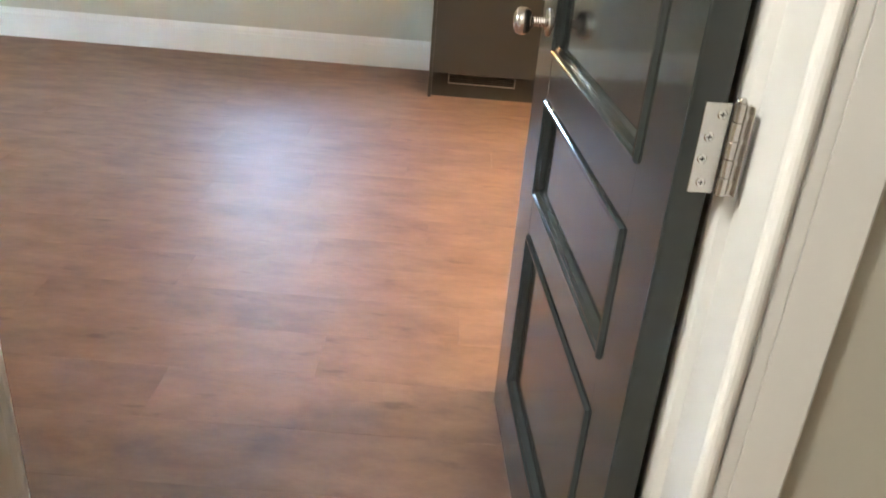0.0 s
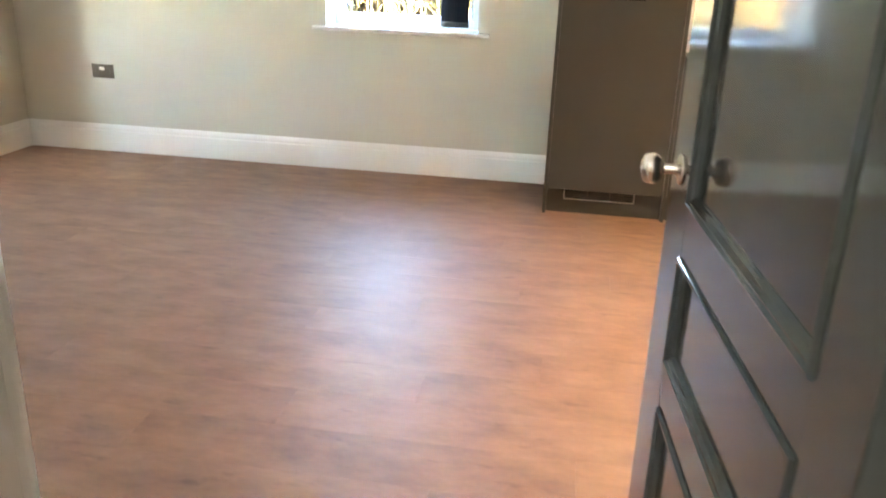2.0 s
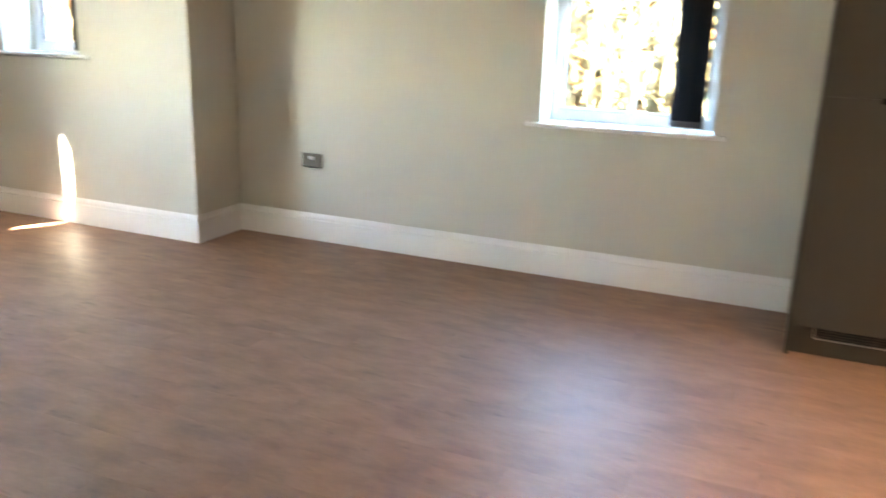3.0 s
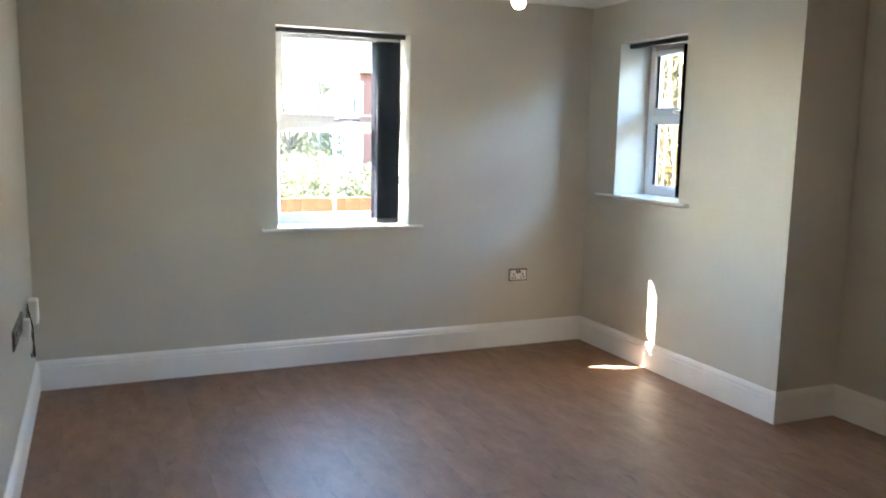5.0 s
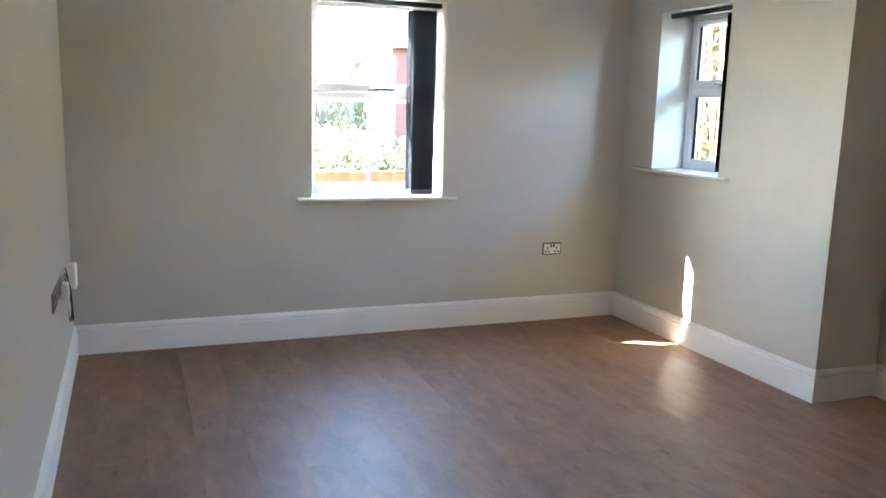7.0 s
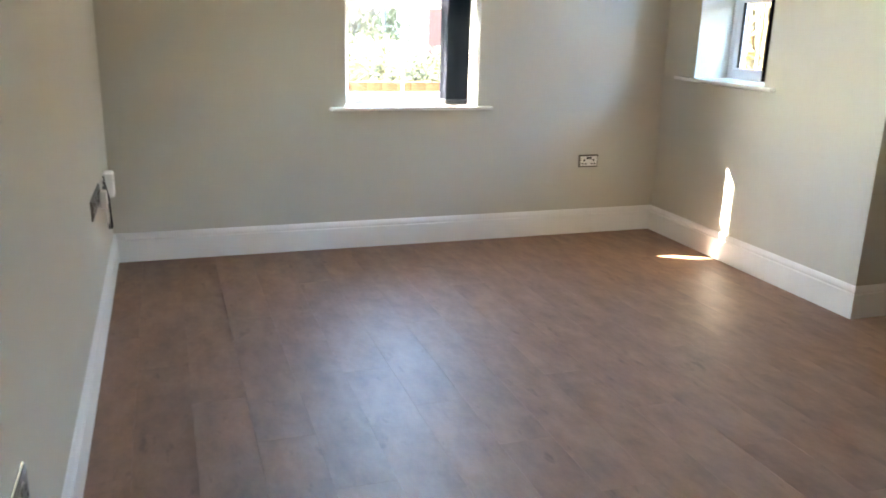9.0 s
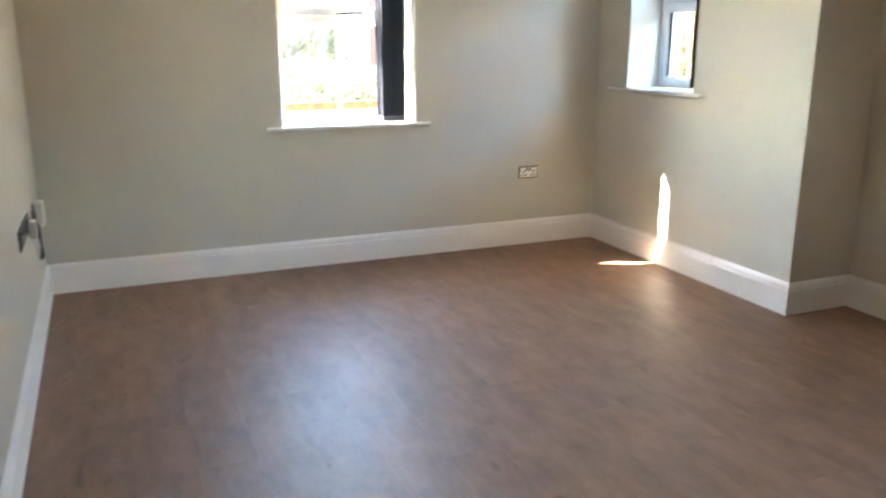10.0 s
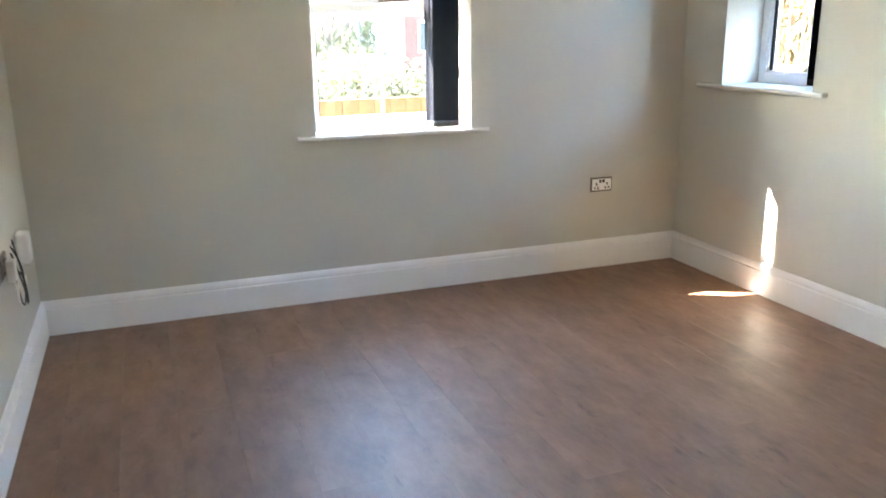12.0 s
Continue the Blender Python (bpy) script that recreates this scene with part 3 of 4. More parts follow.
# ---- sockets, pendant ----
def socket(name, m, label, plate, double=True, insert=PLASTIC, kind="socket", rim=None):
    """British wall plate; local x along the wall, y out of the wall into the room (negative), z up, origin at its middle."""
    t = thing(name, m, label, "wall socket", "wall sockets")
    w = 0.073 if double else 0.043
    part("plate", boxes((-w, w, -0.009, 0.0, -0.043, 0.043), bevel=0.0035, seg=2), plate, t)
    part("rim", boxes((-w - 0.0012, w + 0.0012, -0.0055, -0.0003, -0.0442, 0.0442), bevel=0.002), rim or plate, t, "metal rim round the plate")
    if kind == "socket":
        part("insert", boxes((-w + 0.008, w - 0.008, -0.011, -0.0085, -0.034, 0.034), bevel=0.001), insert, t)
        for cx in ((-0.036, 0.036) if double else (0.0,)):
            part("pin_holes", boxes((cx - 0.005, cx + 0.005, -0.0116, -0.0108, -0.004, 0.013), (cx - 0.018, cx - 0.006, -0.0116, -0.0108, -0.025, -0.014), (cx + 0.006, cx + 0.018, -0.0116, -0.0108, -0.025, -0.014)), HOLE, t, "dark pin holes")
        for cx in ((-0.011, 0.011) if double else (0.0,)):
            part("rocker", boxes((cx - 0.0075, cx + 0.0075, -0.0145, -0.0105, 0.012, 0.030), bevel=0.0015), PULL if insert is PLASTIC else STEEL, t, "dark rocker switch")
    else:
        part("module", boxes((-0.020, 0.014, -0.0125, -0.0085, 0.006, 0.026), bevel=0.001), insert, t, "small white outlet")
        for cx in (-0.040, 0.040):
            part("module", boxes((cx - 0.010, cx + 0.010, -0.0105, -0.0085, -0.02, 0.02), bevel=0.001), STEEL, t)
    for cx in (-w + 0.006, w - 0.006) if double else ():
        mm = Matrix.Translation((cx, -0.009, 0)) @ Matrix.Rotation(radians(90), 4, "X")
        part("screw", lathe([(0.003, 0), (0.003, 0.0004), (0.0022, 0.0008)], mm, 12), CHROME, t)
    return t


# facing matrices: local -y points into the room
ON_W = lambda y, z: pose(0.0, y, z, 0, 0, 90)
ON_N = lambda x, y, z: pose(x, y, z)
ON_S = lambda x, z: pose(x, 0.0, z, 0, 0, 180)
# chrome plate coloured as dark steel: the dark room's reflection is put into it
socket("wall_socket", ON_W(3.107, 0.515), "double socket with white inserts, its chrome edge coloured dark as a reflection", STEEL)
socket("media_socket", ON_N(2.482, 4.08, 0.515), "dark brushed steel media plate with a white outlet", STEEL, kind="media")
socket("wall_socket", ON_S(3.335, 0.492), "dark steel double socket with a bright chrome edge", STEEL, insert=STEEL, rim=CHROME)
socket("wall_socket", ON_S(1.17, 0.597), "brushed steel double socket near the corner", STEEL, insert=STEEL)
socket("media_socket", ON_S(1.015, 0.594), "brushed steel plate between the double sockets", STEEL, insert=STEEL, kind="media")
socket("wall_socket", ON_S(0.86, 0.590), "brushed steel double socket crowded with plugs", STEEL, insert=STEEL)

ad = thing("plug_adapter", pose(0.52, 0.011, 0.566, 0, 0, 180), "white plug-in adapter with rounded corners", "adapter")
part("body", boxes((-0.045, 0.045, -0.050, 0.0, -0.055, 0.075), bevel=0.012, seg=3), PLASTIC, ad)
part("base", boxes((-0.032, 0.032, -0.016, 0.0, -0.03, 0.03), bevel=0.003), PLASTIC, ad)
pl = thing("mains_plug", pose(0.83, 0.011, 0.565, 0, 0, 180), "white mains plug with a trailing cable", "plug")
part("body", boxes((-0.024, 0.024, -0.032, 0.0, -0.045, 0.04), bevel=0.006, seg=2), PLASTIC, pl)
part("cable", tube(curve_points([(0, -0.02, -0.03), (0.004, -0.024, -0.09), (0.03, -0.022, -0.14), (0.07, -0.018, -0.10), (0.11, -0.016, -0.02)]), 0.0032), PLASTIC, pl)
cb = thing("loose_cable", pose(0.64, 0.012, 0.515), "thin black cable hanging in a loop beside the plugs", "cable")
part("wire", tube(curve_points([(0.10, 0.01, 0.12), (0.06, 0.03, 0.03), (0.02, 0.028, -0.07), (0.05, 0.022, -0.135), (0.11, 0.02, -0.09), (0.10, 0.012, 0.01)]), 0.003), CABLE, cb)
part("wire", tube(curve_points([(0.13, 0.012, 0.10), (0.10, 0.03, -0.02), (0.05, 0.035, -0.115), (0.01, 0.03, -0.125), (0.0, 0.026, -0.05), (0.05, 0.022, 0.0)]), 0.0035), CABLE, cb)
part("wire", tube(curve_points([(0.07, 0.012, 0.14), (0.075, 0.03, 0.02), (0.06, 0.034, -0.085), (0.03, 0.03, -0.14), (-0.02, 0.024, -0.09)]), 0.003), CABLE, cb)
part("connector", tube([(-0.02, 0.024, -0.09), (-0.035, 0.024, -0.065), (-0.05, 0.023, -0.04)], 0.005), PLASTIC, cb, "pale cable end")

pend = thing("pendant_light", pose(1.815, 2.09, 0), "bare lit bulb hanging on a white flex", "pendant lamp")
part("ceiling_rose", lathe([(0.040, 2.372), (0.050, 2.376), (0.052, 2.396), (0.050, 2.40)], None, 32), PLASTIC, pend)
part("flex", tube(curve_points([(0, 0, 2.375), (0.004, -0.012, 2.32), (0.002, -0.022, 2.26), (0.0, -0.018, 2.205)]), 0.0032), FLEX, pend)
hold = part("lamp_holder", lathe([(0.006, 2.212), (0.014, 2.204), (0.0165, 2.19), (0.0165, 2.172), (0.0175, 2.170), (0.0175, 2.125), (0.016, 2.118)], Matrix.Translation((0, -0.018, 0)), 24), PLASTIC, pend)
part("bulb_base", lathe([(0.0145, 2.122), (0.017, 2.118), (0.0215, 2.108), (0.0265, 2.097), (0.029, 2.0875)], Matrix.Translation((0, -0.018, 0)), 28), PLASTIC, pend, "opaque white bulb base", smooth=True)
part("bulb", lathe([(0.0286, 2.0872), (0.030, 2.080), (0.0285, 2.070), (0.0225, 2.060), (0.013, 2.0535), (0.003, 2.0515)], Matrix.Translation((0, -0.018, 0)), 28), BULB, pend, "glowing warm white globe bulb", smooth=True)


# ---- kitchen ----
FY = 3.475


def pull(bm_specs, parent):
    part("handle", boxes(*bm_specs, bevel=0.0015), PULL, parent, "slim black edge pull")


tall = thing("tall_cupboard", pose(0, 0, 0), "tall taupe cupboard housing a fridge, with a plinth vent", "tall cabinet")
part("side_panel", boxes((5.330, 5.348, FY - 0.004, 4.078, 0, 2.22), bevel=0.001), CAB, tall)
part("side_panel", boxes((5.948, 5.966, FY - 0.004, 4.078, 0, 2.22), bevel=0.001), CAB, tall)
part("carcass", boxes((5.3485, 5.9475, FY + 0.02, 4.076, 0.14, 2.22)), CAB, tall)
lowd = part("door", boxes((5.351, 5.945, FY, FY + 0.019, 0.136, 1.126), bevel=0.0012), CAB, tall)
uppd = part("door", boxes((5.351, 5.945, FY, FY + 0.019, 1.131, 2.215), bevel=0.0012), CAB, tall)
pull([(5.545, 5.745, FY - 0.018, FY + 0.012, 1.1275, 1.1300), (5.545, 5.745, FY - 0.0195, FY - 0.015, 1.1080, 1.1300)], lowd)
PY = FY + 0.040  # the plinths stand back below the doors
part("plinth", boxes((5.348, 5.948, PY, PY + 0.018, 0, 0.138), bevel=0.001), CAB, tall)
vent = part("plinth_vent", boxes((5.437, 5.81, PY - 0.0060, PY - 0.0000, 0.126, 0.132), (5.437, 5.81, PY - 0.0060, PY - 0.0000, 0.074, 0.080), (5.437, 5.443, PY - 0.0060, PY - 0.0000, 0.080, 0.126), (5.804, 5.81, PY - 0.0060, PY - 0.0000, 0.080, 0.126), bevel=0.001), SILVER, tall, "silver edged vent grille")
part("vent_recess", boxes((5.443, 5.804, PY - 0.0015, PY - 0.0002, 0.080, 0.126)), HOLE, vent)
for k in range(3):
    part("slat", boxes((5.443, 5.804, PY - 0.0040, PY - 0.0015, 0.0895 + k * 0.0125, 0.0915 + k * 0.0125)), STEEL, vent)
for k in range(2):
    part("rib", boxes((5.56 + k * 0.12, 5.563 + k * 0.12, PY - 0.0055, PY - 0.0016, 0.080, 0.126)), STEEL, vent)


def base_unit(x0, x1):
    t = thing("base_cabinet", pose(0, 0, 0), "taupe base cabinet with a drawer over a door", "base cabinet", "kitchen base cabinets")
    part("carcass", boxes((x0, x1, FY + 0.02, 4.07, 0.14, 0.853)), CAB, t)
    d = part("drawer_front", boxes((x0 + 0.0015, x1 - 0.0015, FY, FY + 0.019, 0.714, 0.848), bevel=0.0012), CAB, t)
    e = part("door", boxes((x0 + 0.0015, x1 - 0.0015, FY, FY + 0.019, 0.136, 0.710), bevel=0.0012), CAB, t)
    c = (x0 + x1) / 2
    for p, z in ((d, 0.849), (e, 0.711)):
        pull([(c - 0.1, c + 0.1, FY - 0.018, FY + 0.012, z, z + 0.0018), (c - 0.1, c + 0.1, FY - 0.0195, FY - 0.015, z - 0.020, z + 0.0018)], p)
    part("plinth", boxes((x0, x1, PY, PY + 0.018, 0, 0.138), bevel=0.001), CAB, t)


for xa, xb in ((5.9675, 6.567), (6.568, 7.07), (7.071, 7.598)):
    base_unit(xa, xb)
tagged(part("worktop", boxes((5.9675, 7.598, FY - 0.022, 4.078, 0.855, 0.877), bevel=0.003, seg=2), WORKTOP), "pale stone-look kitchen worktop", "worktop")
for xa, xb in ((5.9675, 6.567), (6.568, 7.07), (7.071, 7.598)):
    t = thing("wall_cabinet", pose(0, 0, 0), "taupe wall cabinet above the tiled splashback", "wall cabinet", "kitchen wall cabinets")
    part("carcass", boxes((xa, xb, 3.78, 4.078, 1.42, 2.22), bevel=0.001), CAB, t)
    part("door", boxes((xa + 0.0015, xb - 0.0015, 3.760, 3.779, 1.405, 2.215), bevel=0.0012), CAB, t)
led = thing("under_cabinet_light", pose(0, 0, 0), "warm glowing strip light under the wall cabinets", "strip light")
part("housing", boxes((5.98, 7.58, 3.845, 3.875, 1.411, 1.4195), bevel=0.001), CHROME, led)
part("diffuser", boxes((5.985, 7.575, 3.848, 3.872, 1.4065, 1.411), bevel=0.001), LED, led, "glowing warm diffuser")
socket("wall_socket", ON_N(6.258, 4.068, 1.180), "satin nickel single socket on the white tiles", NICKEL, double=False, insert=NICKEL)
socket("wall_socket", ON_N(6.418, 4.068, 1.178), "satin nickel double socket on the white tiles", NICKEL, insert=NICKEL)


spot = thing("ceiling_downlight", pose(6.15, 2.35, 0), "small tubular downlight with a warm lens on the ceiling", "downlight", "kitchen downlights")
bz = bmesh.new()
rings = [[bz.verts.new((q * math.cos(a * math.pi / 16), q * math.sin(a * math.pi / 16), z)) for a in range(32)] for q, z in ((0.044, 2.3995), (0.044, 2.332), (0.0425, 2.330), (0.041, 2.332), (0.041, 2.385))]
for ra, rb in zip(rings, rings[1:]):
    for a in range(32):
        bz.faces.new((ra[a], ra[(a + 1) % 32], rb[(a + 1) % 32], rb[a]))
part("housing", bz, RAIL, spot, "black tubular housing")
part("lens", lathe([(0.004, 2.379), (0.038, 2.380), (0.0405, 2.384), (0.0405, 2.399)], None, 28), SPOT, spot, "glowing warm lens")
for sx, sy in ((7.05, 2.35), (6.45, 1.1), (7.05, 1.1)):
    copy_thing(spot, pose(sx, sy, 0))

# no lamp is known here: added out of view to brighten hall and lining
hl = thing("ceiling_lamp", pose(4.62, -1.0, 0), "unseen round white lamp added to light the hall", "ceiling lamp")
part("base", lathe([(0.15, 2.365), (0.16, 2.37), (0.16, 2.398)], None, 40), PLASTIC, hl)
part("diffuser", lathe([(0.004, 2.318), (0.08, 2.324), (0.125, 2.340), (0.148, 2.364)], None, 40), HALL_FILL, hl, "glowing diffuser of the added hall lamp", smooth=True)


# ---- outside ----
GZ = -0.40
tagged(part("ground", boxes((-400, 400, -400, 400, GZ - 0.5, GZ)), GRASS), "rough grass running out to the horizon", "ground", kind="structure")
# out of sight from indoors: pale ground added to bounce light inside
tagged(part("pavement", boxes((-5.85, -0.36, -8.0, 14.0, GZ, GZ + 0.02), bevel=0.004), CONCRETE), "unseen pale concrete ground added to bounce light into the window", "pavement", kind="structure")

fence = thing("garden_fence", pose(0, 0, 0), "orange-stained boarded fence with pale concrete posts", "fence")
FX, FT = -6.0, 0.55
rng = random.Random(8)
y = -1.5
brd = None
while y < 14.0:
    k = round((y + 1.5) / 0.105)
    if k % 20 == 16:
        part("post", boxes((FX - 0.06, FX + 0.06, y - 0.05, y + 0.05, GZ - 0.1, FT + 0.04), bevel=0.008), CONCRETE, fence, "pale concrete post")
    else:
        if brd is None:
            brd = part("board", boxes((-0.009, 0.009, -0.056, 0.056, GZ, FT), bevel=0.002), FENCE, fence)
            brd.location = (FX, y, 0)
        else:
            o = new("board", brd.data)
            o.parent = fence
            o.location = (FX + (0.021 if k % 2 else 0.0), y, rng.uniform(-0.012, 0.004))
    y += 0.105
part("cap_rail", boxes((FX - 0.03, FX + 0.03, -1.5, 14.0, FT + 0.0, FT + 0.02), bevel=0.003), FENCE, fence)


def leaves(name, spots, count, size, material, seed, wide=0.3, up=0.6):
    """Foliage from many small folded leaves scattered in uneven clumps (x, y, z, rx, ry, rz)."""
    rng = np.random.default_rng(seed)
    per = [max(1, int(count * (s[3] * s[4] * s[5]) / sum(q[3] * q[4] * q[5] for q in spots))) for s in spots]
    V, F = [], []
    for (cx, cy, cz, rx, ry, rz), n in zip(spots, per):
        for _ in range(n):
            d = rng.normal(size=3)
            d /= np.linalg.norm(d)
            r = rng.uniform(0.35, 1.0) ** 0.6
            p = np.array((cx, cy, cz)) + d * r * np.array((rx, ry, rz))
            a = rng.normal(size=3)
            a[2] += up
            a /= np.linalg.norm(a)
            b = np.cross(a, rng.normal(size=3))
            b /= np.linalg.norm(b)
            c = np.cross(a, b)
            s = size * rng.uniform(0.55, 1.4)
            i = len(V)
            V += [p - a * s, p + b * s * wide + c * s * 0.08, p + a * s, p - b * s * wide + c * s * 0.08]
            F += [(i, i + 1, i + 2), (i, i + 2, i + 3)]
    me = bpy.data.meshes.new(name)
    me.from_pydata([tuple(v) for v in V], [], F)
    me.materials.append(material)
    return me


def hedge(name, x0, x1, y0, y1, z0, z1, n, count, size, material, seed, label, wide=0.3, up=0.6):
    rng = random.Random(seed)
    spots = []
    for i in range(n):
        fx = (i + 0.5) / n
        top = z1 - rng.uniform(0, 0.35) * (z1 - z0)
        spots.append((x0 + (x1 - x0) * fx + rng.uniform(-0.2, 0.2), y0 + (y1 - y0) * fx + rng.uniform(-0.2, 0.2), (z0 + top) / 2, rng.uniform(0.4, 0.75), rng.uniform(0.4, 0.75), (top - z0) / 2))
    ob = new(name, leaves(name, spots, count, size, material, seed, wide, up))
    return tagged(ob, label, "hedge", kind="stuff")


hedge("hedge", -7.4, -7.4, -2, 14, GZ, 1.15, 30, 16000, 0.06, LEAF, 3, "loose green hedge growing above the fence")
hedge("hedge", -7.7, -7.7, 1.8, 5.8, GZ, 1.30, 12, 17000, 0.05, PALELEAF, 31, "dense pale yellow-green hedge behind the fence")
hedge("hedge", -20.0, -20.0, 5.2, 6.9, GZ, 1.62, 5, 5200, 0.07, LEAF, 32, "brown-green rounded shrubs beyond the hedge")
hedge("foliage_bank", -11.0, 0.2, 7.6, 7.6, GZ, 5.0, 28, 44000, 0.16, STRAW, 5, "bank of dry straw-coloured reeds close outside", 0.13, 1.6)
hedge("foliage_bank", 0.6, 8.0, 7.6, 7.6, GZ, 3.3, 20, 22000, 0.16, STRAW, 15, "lower bank of dry straw-coloured reeds", 0.13, 1.6)
hedge("foliage_bank", -16.0, -1.0, 9.4, 9.4, GZ, 7.2, 28, 42000, 0.17, STRAW, 6, "taller straw-brown foliage behind the bank")
hedge("foliage_bank", -0.6, 8.5, 9.4, 9.4, GZ, 3.9, 18, 18000, 0.15, STRAW, 16, "straw-brown foliage behind the lower bank")
hedge("dead_leaves", -6.0, 7.0, 7.1, 7.1, GZ, 2.8, 22, 2000, 0.10, RUST, 9, "scattered rust-orange dead leaves among the canes")
hedge("hedge", -26.0, -26.0, 6.4, 9.2, GZ, 2.9, 11, 6500, 0.11, LEAF, 14, "row of upright garden shrubs far behind the fence", 0.25, 1.4)

canes = bmesh.new()
rng = random.Random(12)
for i in range(420):
    x, yy = rng.uniform(-5.5, 8.0), 7.0 + rng.uniform(-0.3, 0.6)
    h = rng.uniform(1.4, 3.6) if x < 0.5 else rng.uniform(1.2, 2.8)
    lean = rng.uniform(-0.35, 0.35)
    t2 = tube([(x, yy, GZ), (x + lean * 0.4, yy - 0.05, GZ + h * 0.5), (x + lean, yy - 0.15, GZ + h)], [0.018, 0.012, 0.005], 5)
    me = bpy.data.meshes.new("tmp")
    t2.to_mesh(me)
    t2.free()
    canes.from_mesh(me)
    bpy.data.meshes.remove(me)
tagged(part("dry_canes", canes, CANE), "tall dry straw-coloured canes standing in the bank", "canes", kind="stuff")


def tree(name, x, yy, h, crown, seed, label, leafy):
    t = thing(name, pose(x, yy, GZ), label, "tree", "garden trees")
    rng = random.Random(seed)
    bm = bmesh.new()

    def limb(p, d, length, r, depth):
        pts = [p]
        q = p.copy()
        for k in range(4):
            d = (d + Vector((rng.uniform(-0.2, 0.2), rng.uniform(-0.2, 0.2), rng.uniform(-0.05, 0.15)))).normalized()
            q = q + d * length / 4
            pts.append(q.copy())
        tb = tube(pts, [r * (1 - 0.14 * i) for i in range(5)], 6)
        me = bpy.data.meshes.new("tmp")
        tb.to_mesh(me)
        tb.free()
        bm.from_mesh(me)
        bpy.data.meshes.remove(me)
        if depth:
            for k in range(3 + (depth > 1)):
                s = pts[rng.choice((2, 3, 4))]
                nd = (d + Vector((rng.uniform(-1, 1), rng.uniform(-1, 1), rng.uniform(0.0, 0.7)))).normalized()
                limb(s, nd, length * 0.62, r * 0.5, depth - 1)

    limb(Vector((0, 0, 0)), Vector((0, 0, 1)), h * 0.5, h * 0.03, 3)
    part("trunk", bm, BARK, t)
    spots = [(rng.uniform(-1, 1) * crown, rng.uniform(-1, 1) * crown, h * rng.uniform(0.45, 1.0), crown * rng.uniform(0.25, 0.45), crown * rng.uniform(0.25, 0.45), crown * rng.uniform(0.2, 0.35)) for _ in range(14)]
    c = new("crown", leaves("crown", spots, leafy, 0.10, LEAF, seed))
    c.parent = t


tree("tree", -20.0, 5.95, 5.0, 1.2, 21, "slender garden tree, almost bare", 160)
tree("tree", -21.0, 6.55, 4.2, 1.1, 22, "small bare-branched garden tree", 120)
tree("tree", -34.0, 11.5, 4.8, 0.95, 23, "green garden tree behind the white house wall", 5200)

lamp = thing("street_lamp", pose(-24.0, 7.92, GZ), "slim dark street lamp with a flat lantern on a side arm", "street lamp")
part("column", lathe([(0.085, 0.0), (0.085, 0.9), (0.065, 0.95), (0.058, 4.40), (0.05, 4.43)], None, 14), LAMPGREY, lamp, smooth=True)
part("arm", tube(curve_points([(0, 0, 4.38), (0, -0.10, 4.47), (0, -0.28, 4.53), (0, -0.42, 4.54)]), 0.035), LAMPGREY, lamp)
lantern = boxes((-0.12, 0.12, -0.84, -0.38, -0.035, 0.045), bevel=0.03, seg=2)
lantern.transform(Matrix.Translation((0, 0, 4.55)) @ Matrix.Rotation(radians(6), 4, "X"))
part("lantern", lantern, LAMPGREY, lamp)

house = thing("brick_house", pose(-27.0, 14.0, GZ), "red brick house with white windows and a grey gabled roof", "house")
part("wall", boxes((-4.0, 0.0, -3.6, 6.0, 0, 4.3), bevel=0.01), BRICK, house)
bm = bmesh.new()
for yy in (-4.0, 6.4):
    for px, pz in ((-4.5, 4.2), (0.5, 4.2), (-2.0, 6.6)):
        bm.verts.new((px, yy, pz))
bm.verts.ensure_lookup_table()
v = bm.verts
for f in ((0, 1, 2), (5, 4, 3), (0, 3, 4, 1), (1, 4, 5, 2), (2, 5, 3, 0)):
    bm.faces.new([v[i] for i in f])
part("roof", bm, ROOFTILE, house)
for wy, wz in ((-2.9, 0.9), (-2.9, 2.6), (-0.4, 0.9), (-0.4, 2.6), (2.4, 0.9), (2.4, 2.6)):
    wf = part("window", boxes((0.0, 0.05, wy, wy + 0.07, wz, wz + 1.2), (0.0, 0.05, wy + 1.03, wy + 1.1, wz, wz + 1.2), (0.0, 0.05, wy + 0.07, wy + 1.03, wz, wz + 0.07), (0.0, 0.05, wy + 0.07, wy + 1.03, wz + 1.13, wz + 1.2), (0.0, 0.05, wy + 0.52, wy + 0.58, wz + 0.07, wz + 1.13), bevel=0.005), UPVC, house)
    part("pane", boxes((0.005, 0.02, wy + 0.07, wy + 1.03, wz + 0.07, wz + 1.13)), HOLE, wf)

cot = thing("pale_house", pose(-26.6, 8.2, GZ), "white rendered low house under a sloping roof", "house")
bm = bmesh.new()
for xx in (-4.0, 0.0):
    for py, pz in ((0.0, 0.0), (2.2, 0.0), (2.2, 3.75), (0.0, 1.30)):
        bm.verts.new((xx, py, pz))
bm.verts.ensure_lookup_table()
v = bm.verts
for f in ((0, 1, 2, 3), (7, 6, 5, 4), (0, 4, 5, 1), (1, 5, 6, 2), (2, 6, 7, 3), (3, 7, 4, 0)):
    bm.faces.new([v[i] for i in f])
part("wall", bm, RENDERW, cot)
slope = boxes((-4.1, 0.12, -0.25, 3.30, 0.0, 0.10), bevel=0.01)
slope.transform(Matrix.Translation((0, 0.0, 1.31)) @ Matrix.Rotation(math.atan2(2.45, 2.2), 4, "X"))
part("roof", slope, RENDERW, cot, "pale sloping roof edge")
win = part("window", boxes((0.0, 0.04, 1.76, 1.94, 2.55, 3.2), bevel=0.005), UPVC, cot, "narrow slit window")
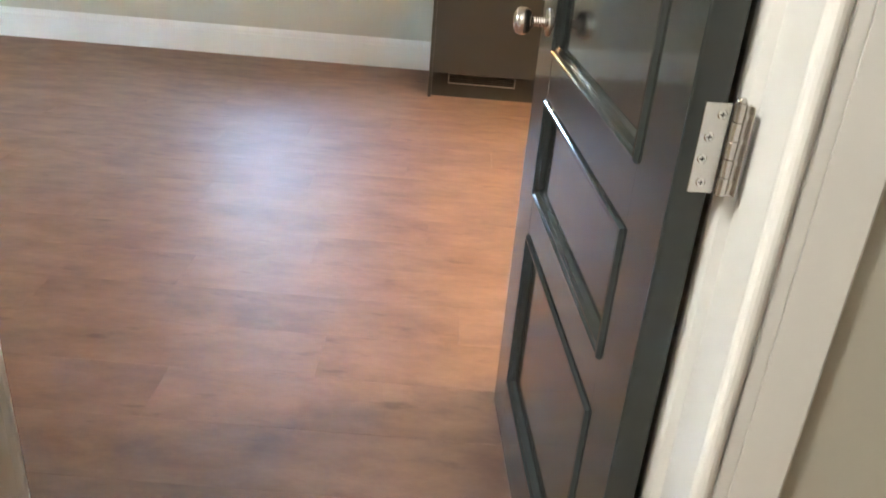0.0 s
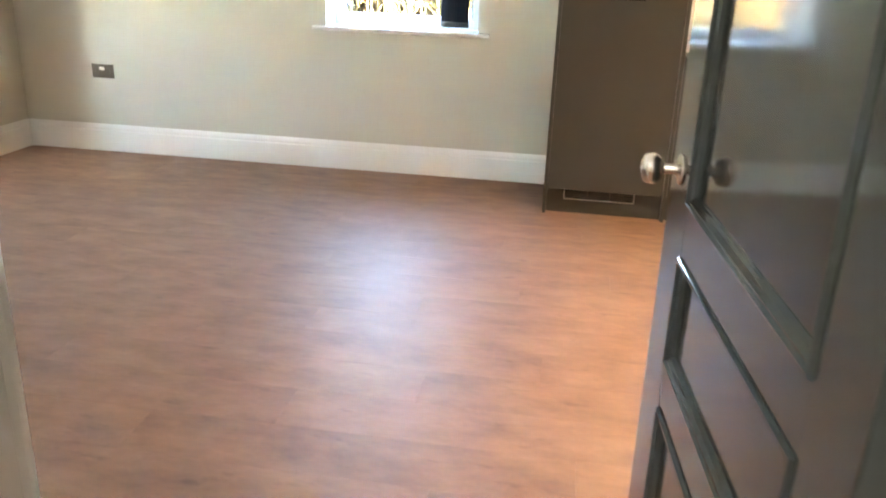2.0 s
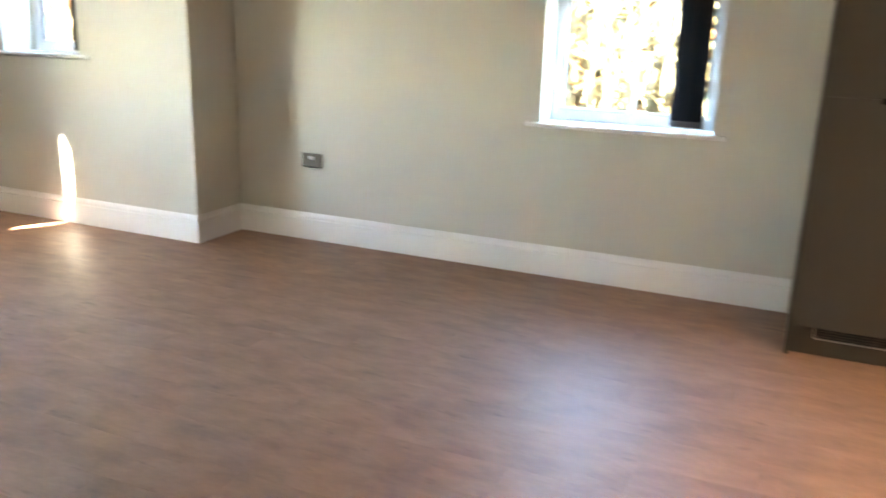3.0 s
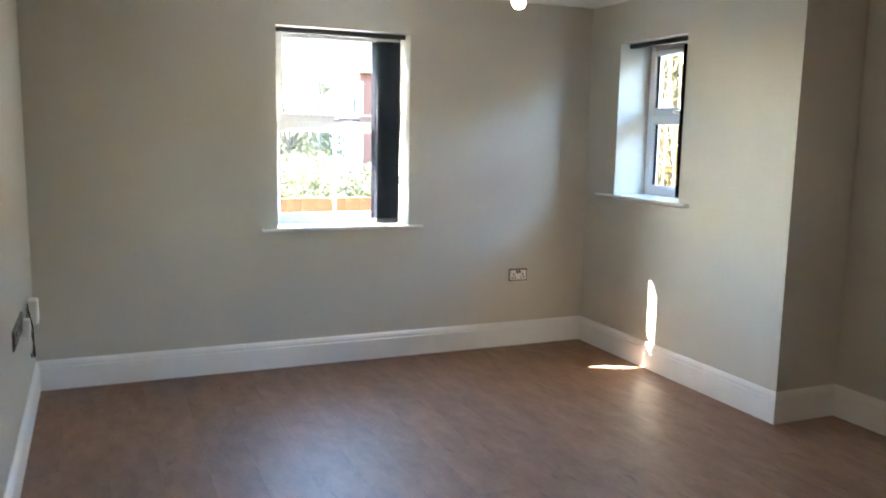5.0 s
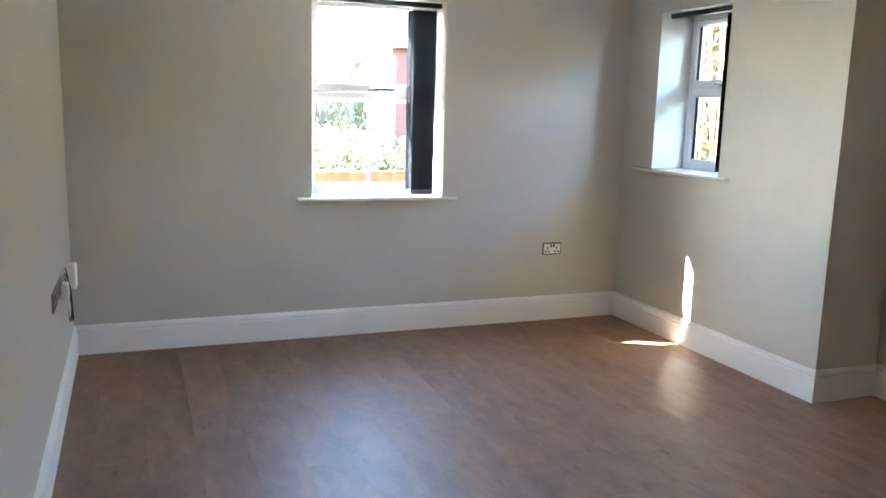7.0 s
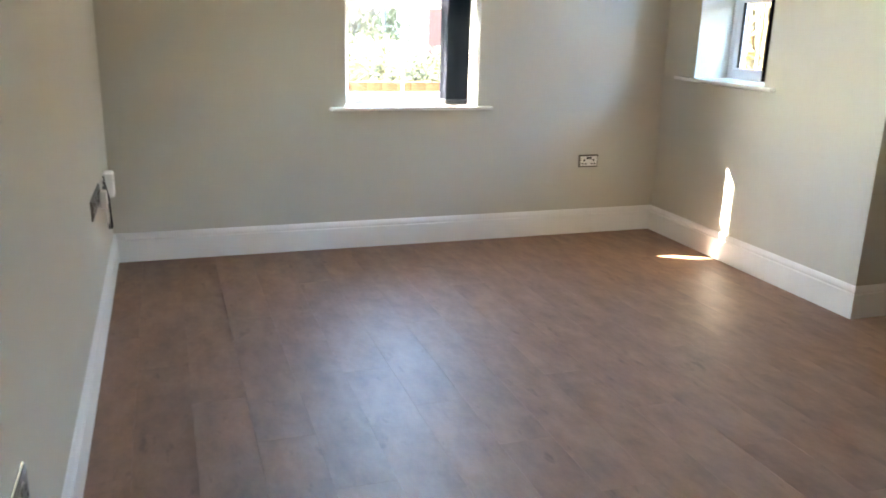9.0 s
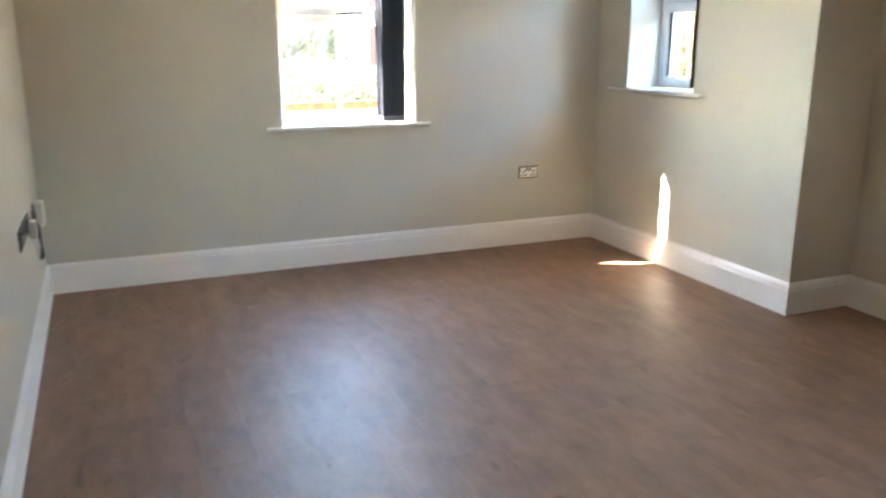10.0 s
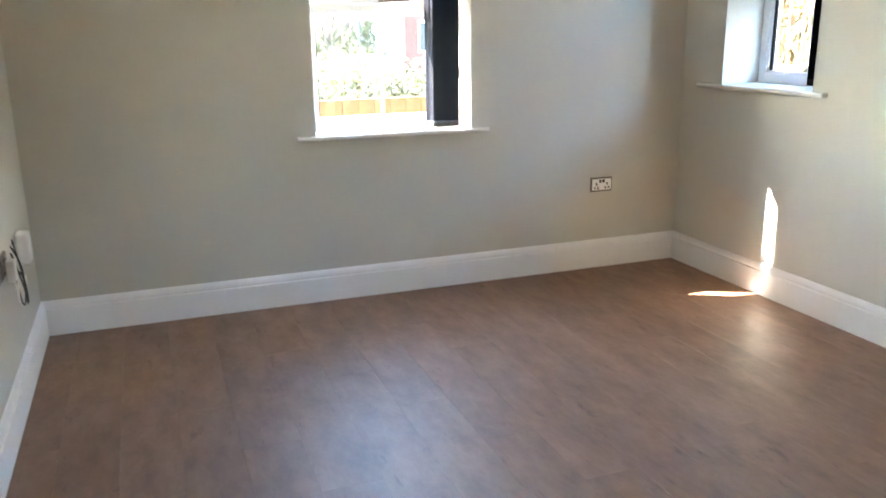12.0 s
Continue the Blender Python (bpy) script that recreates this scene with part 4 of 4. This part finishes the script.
part("pane", boxes((0.03, 0.045, 1.79, 1.91, 2.6, 3.15)), HOLE, win)


# ---- wall tiles ----
splash = tagged(part("splashback", boxes((5.9675, 7.598, 4.0725, 4.0795, 0.878, 1.4195)), GROUT), "white metro tile splashback with grey joints", "splashback", kind="structure")
tile_mesh = {}
for r in range(6):
    z0 = 0.8785 + r * 0.1035
    z1 = min(z0 + 0.100, 1.4185)
    if z1 - z0 < 0.01:
        continue
    x = 5.969 - (0.1015 if r % 2 else 0.0) - 0.06
    while x < 7.597:
        a, c = max(x, 5.969), min(x + 0.2, 7.597)
        if c - a > 0.01:
            key = (round(c - a, 3), round(z1 - z0, 3))
            if key not in tile_mesh:
                o = part("tile", boxes((0, c - a, -0.0055, 0, 0, z1 - z0), bevel=0.0015), TILE, splash)
                tile_mesh[key] = o.data
            else:
                o = new("tile", tile_mesh[key])
                o.parent = splash
            o.location = (a, 4.0727, z0)
        x += 0.2035


# ---- floor ----
floor = tagged(part("floor", boxes((-0.30, 7.7, -2.65, 4.10, -0.30, -0.004)), UNDERLAY), "brown oak-look plank floor with tight joints", "floor", kind="structure")
PW, PL = 0.205, 1.22
plank_mesh = {}
for k in range(-17, 16):
    ya, yb = 0.975 + k * PW, 0.975 + (k + 1) * PW
    hall = yb <= -0.12
    lo_y, hi_y = (-2.6, 9) if hall else (-0.225, 4.08)
    ya, yb = max(ya, lo_y), min(yb, hi_y)
    if yb - ya < 0.01:
        continue
    xmin, xmax = (4.2, 7.6) if hall else (0.0, 7.6)
    x = 1.873 + (0.367 * k) % PL - 3 * PL
    while x < xmax:
        a, c = max(x, xmin), min(x + PL, xmax)
        if c - a > 0.02:
            key = (round(c - a, 3), round(yb - ya, 3))
            if key not in plank_mesh:
                o = part("plank", boxes((0.0002, c - a - 0.0002, 0.0002, yb - ya - 0.0002, -0.004, 0.0), bevel=0.00035), OAK, floor)
                plank_mesh[key] = o.data
            else:
                o = new("plank", plank_mesh[key])
                o.parent = floor
            o.location = (a, ya, 0)
        x += PL
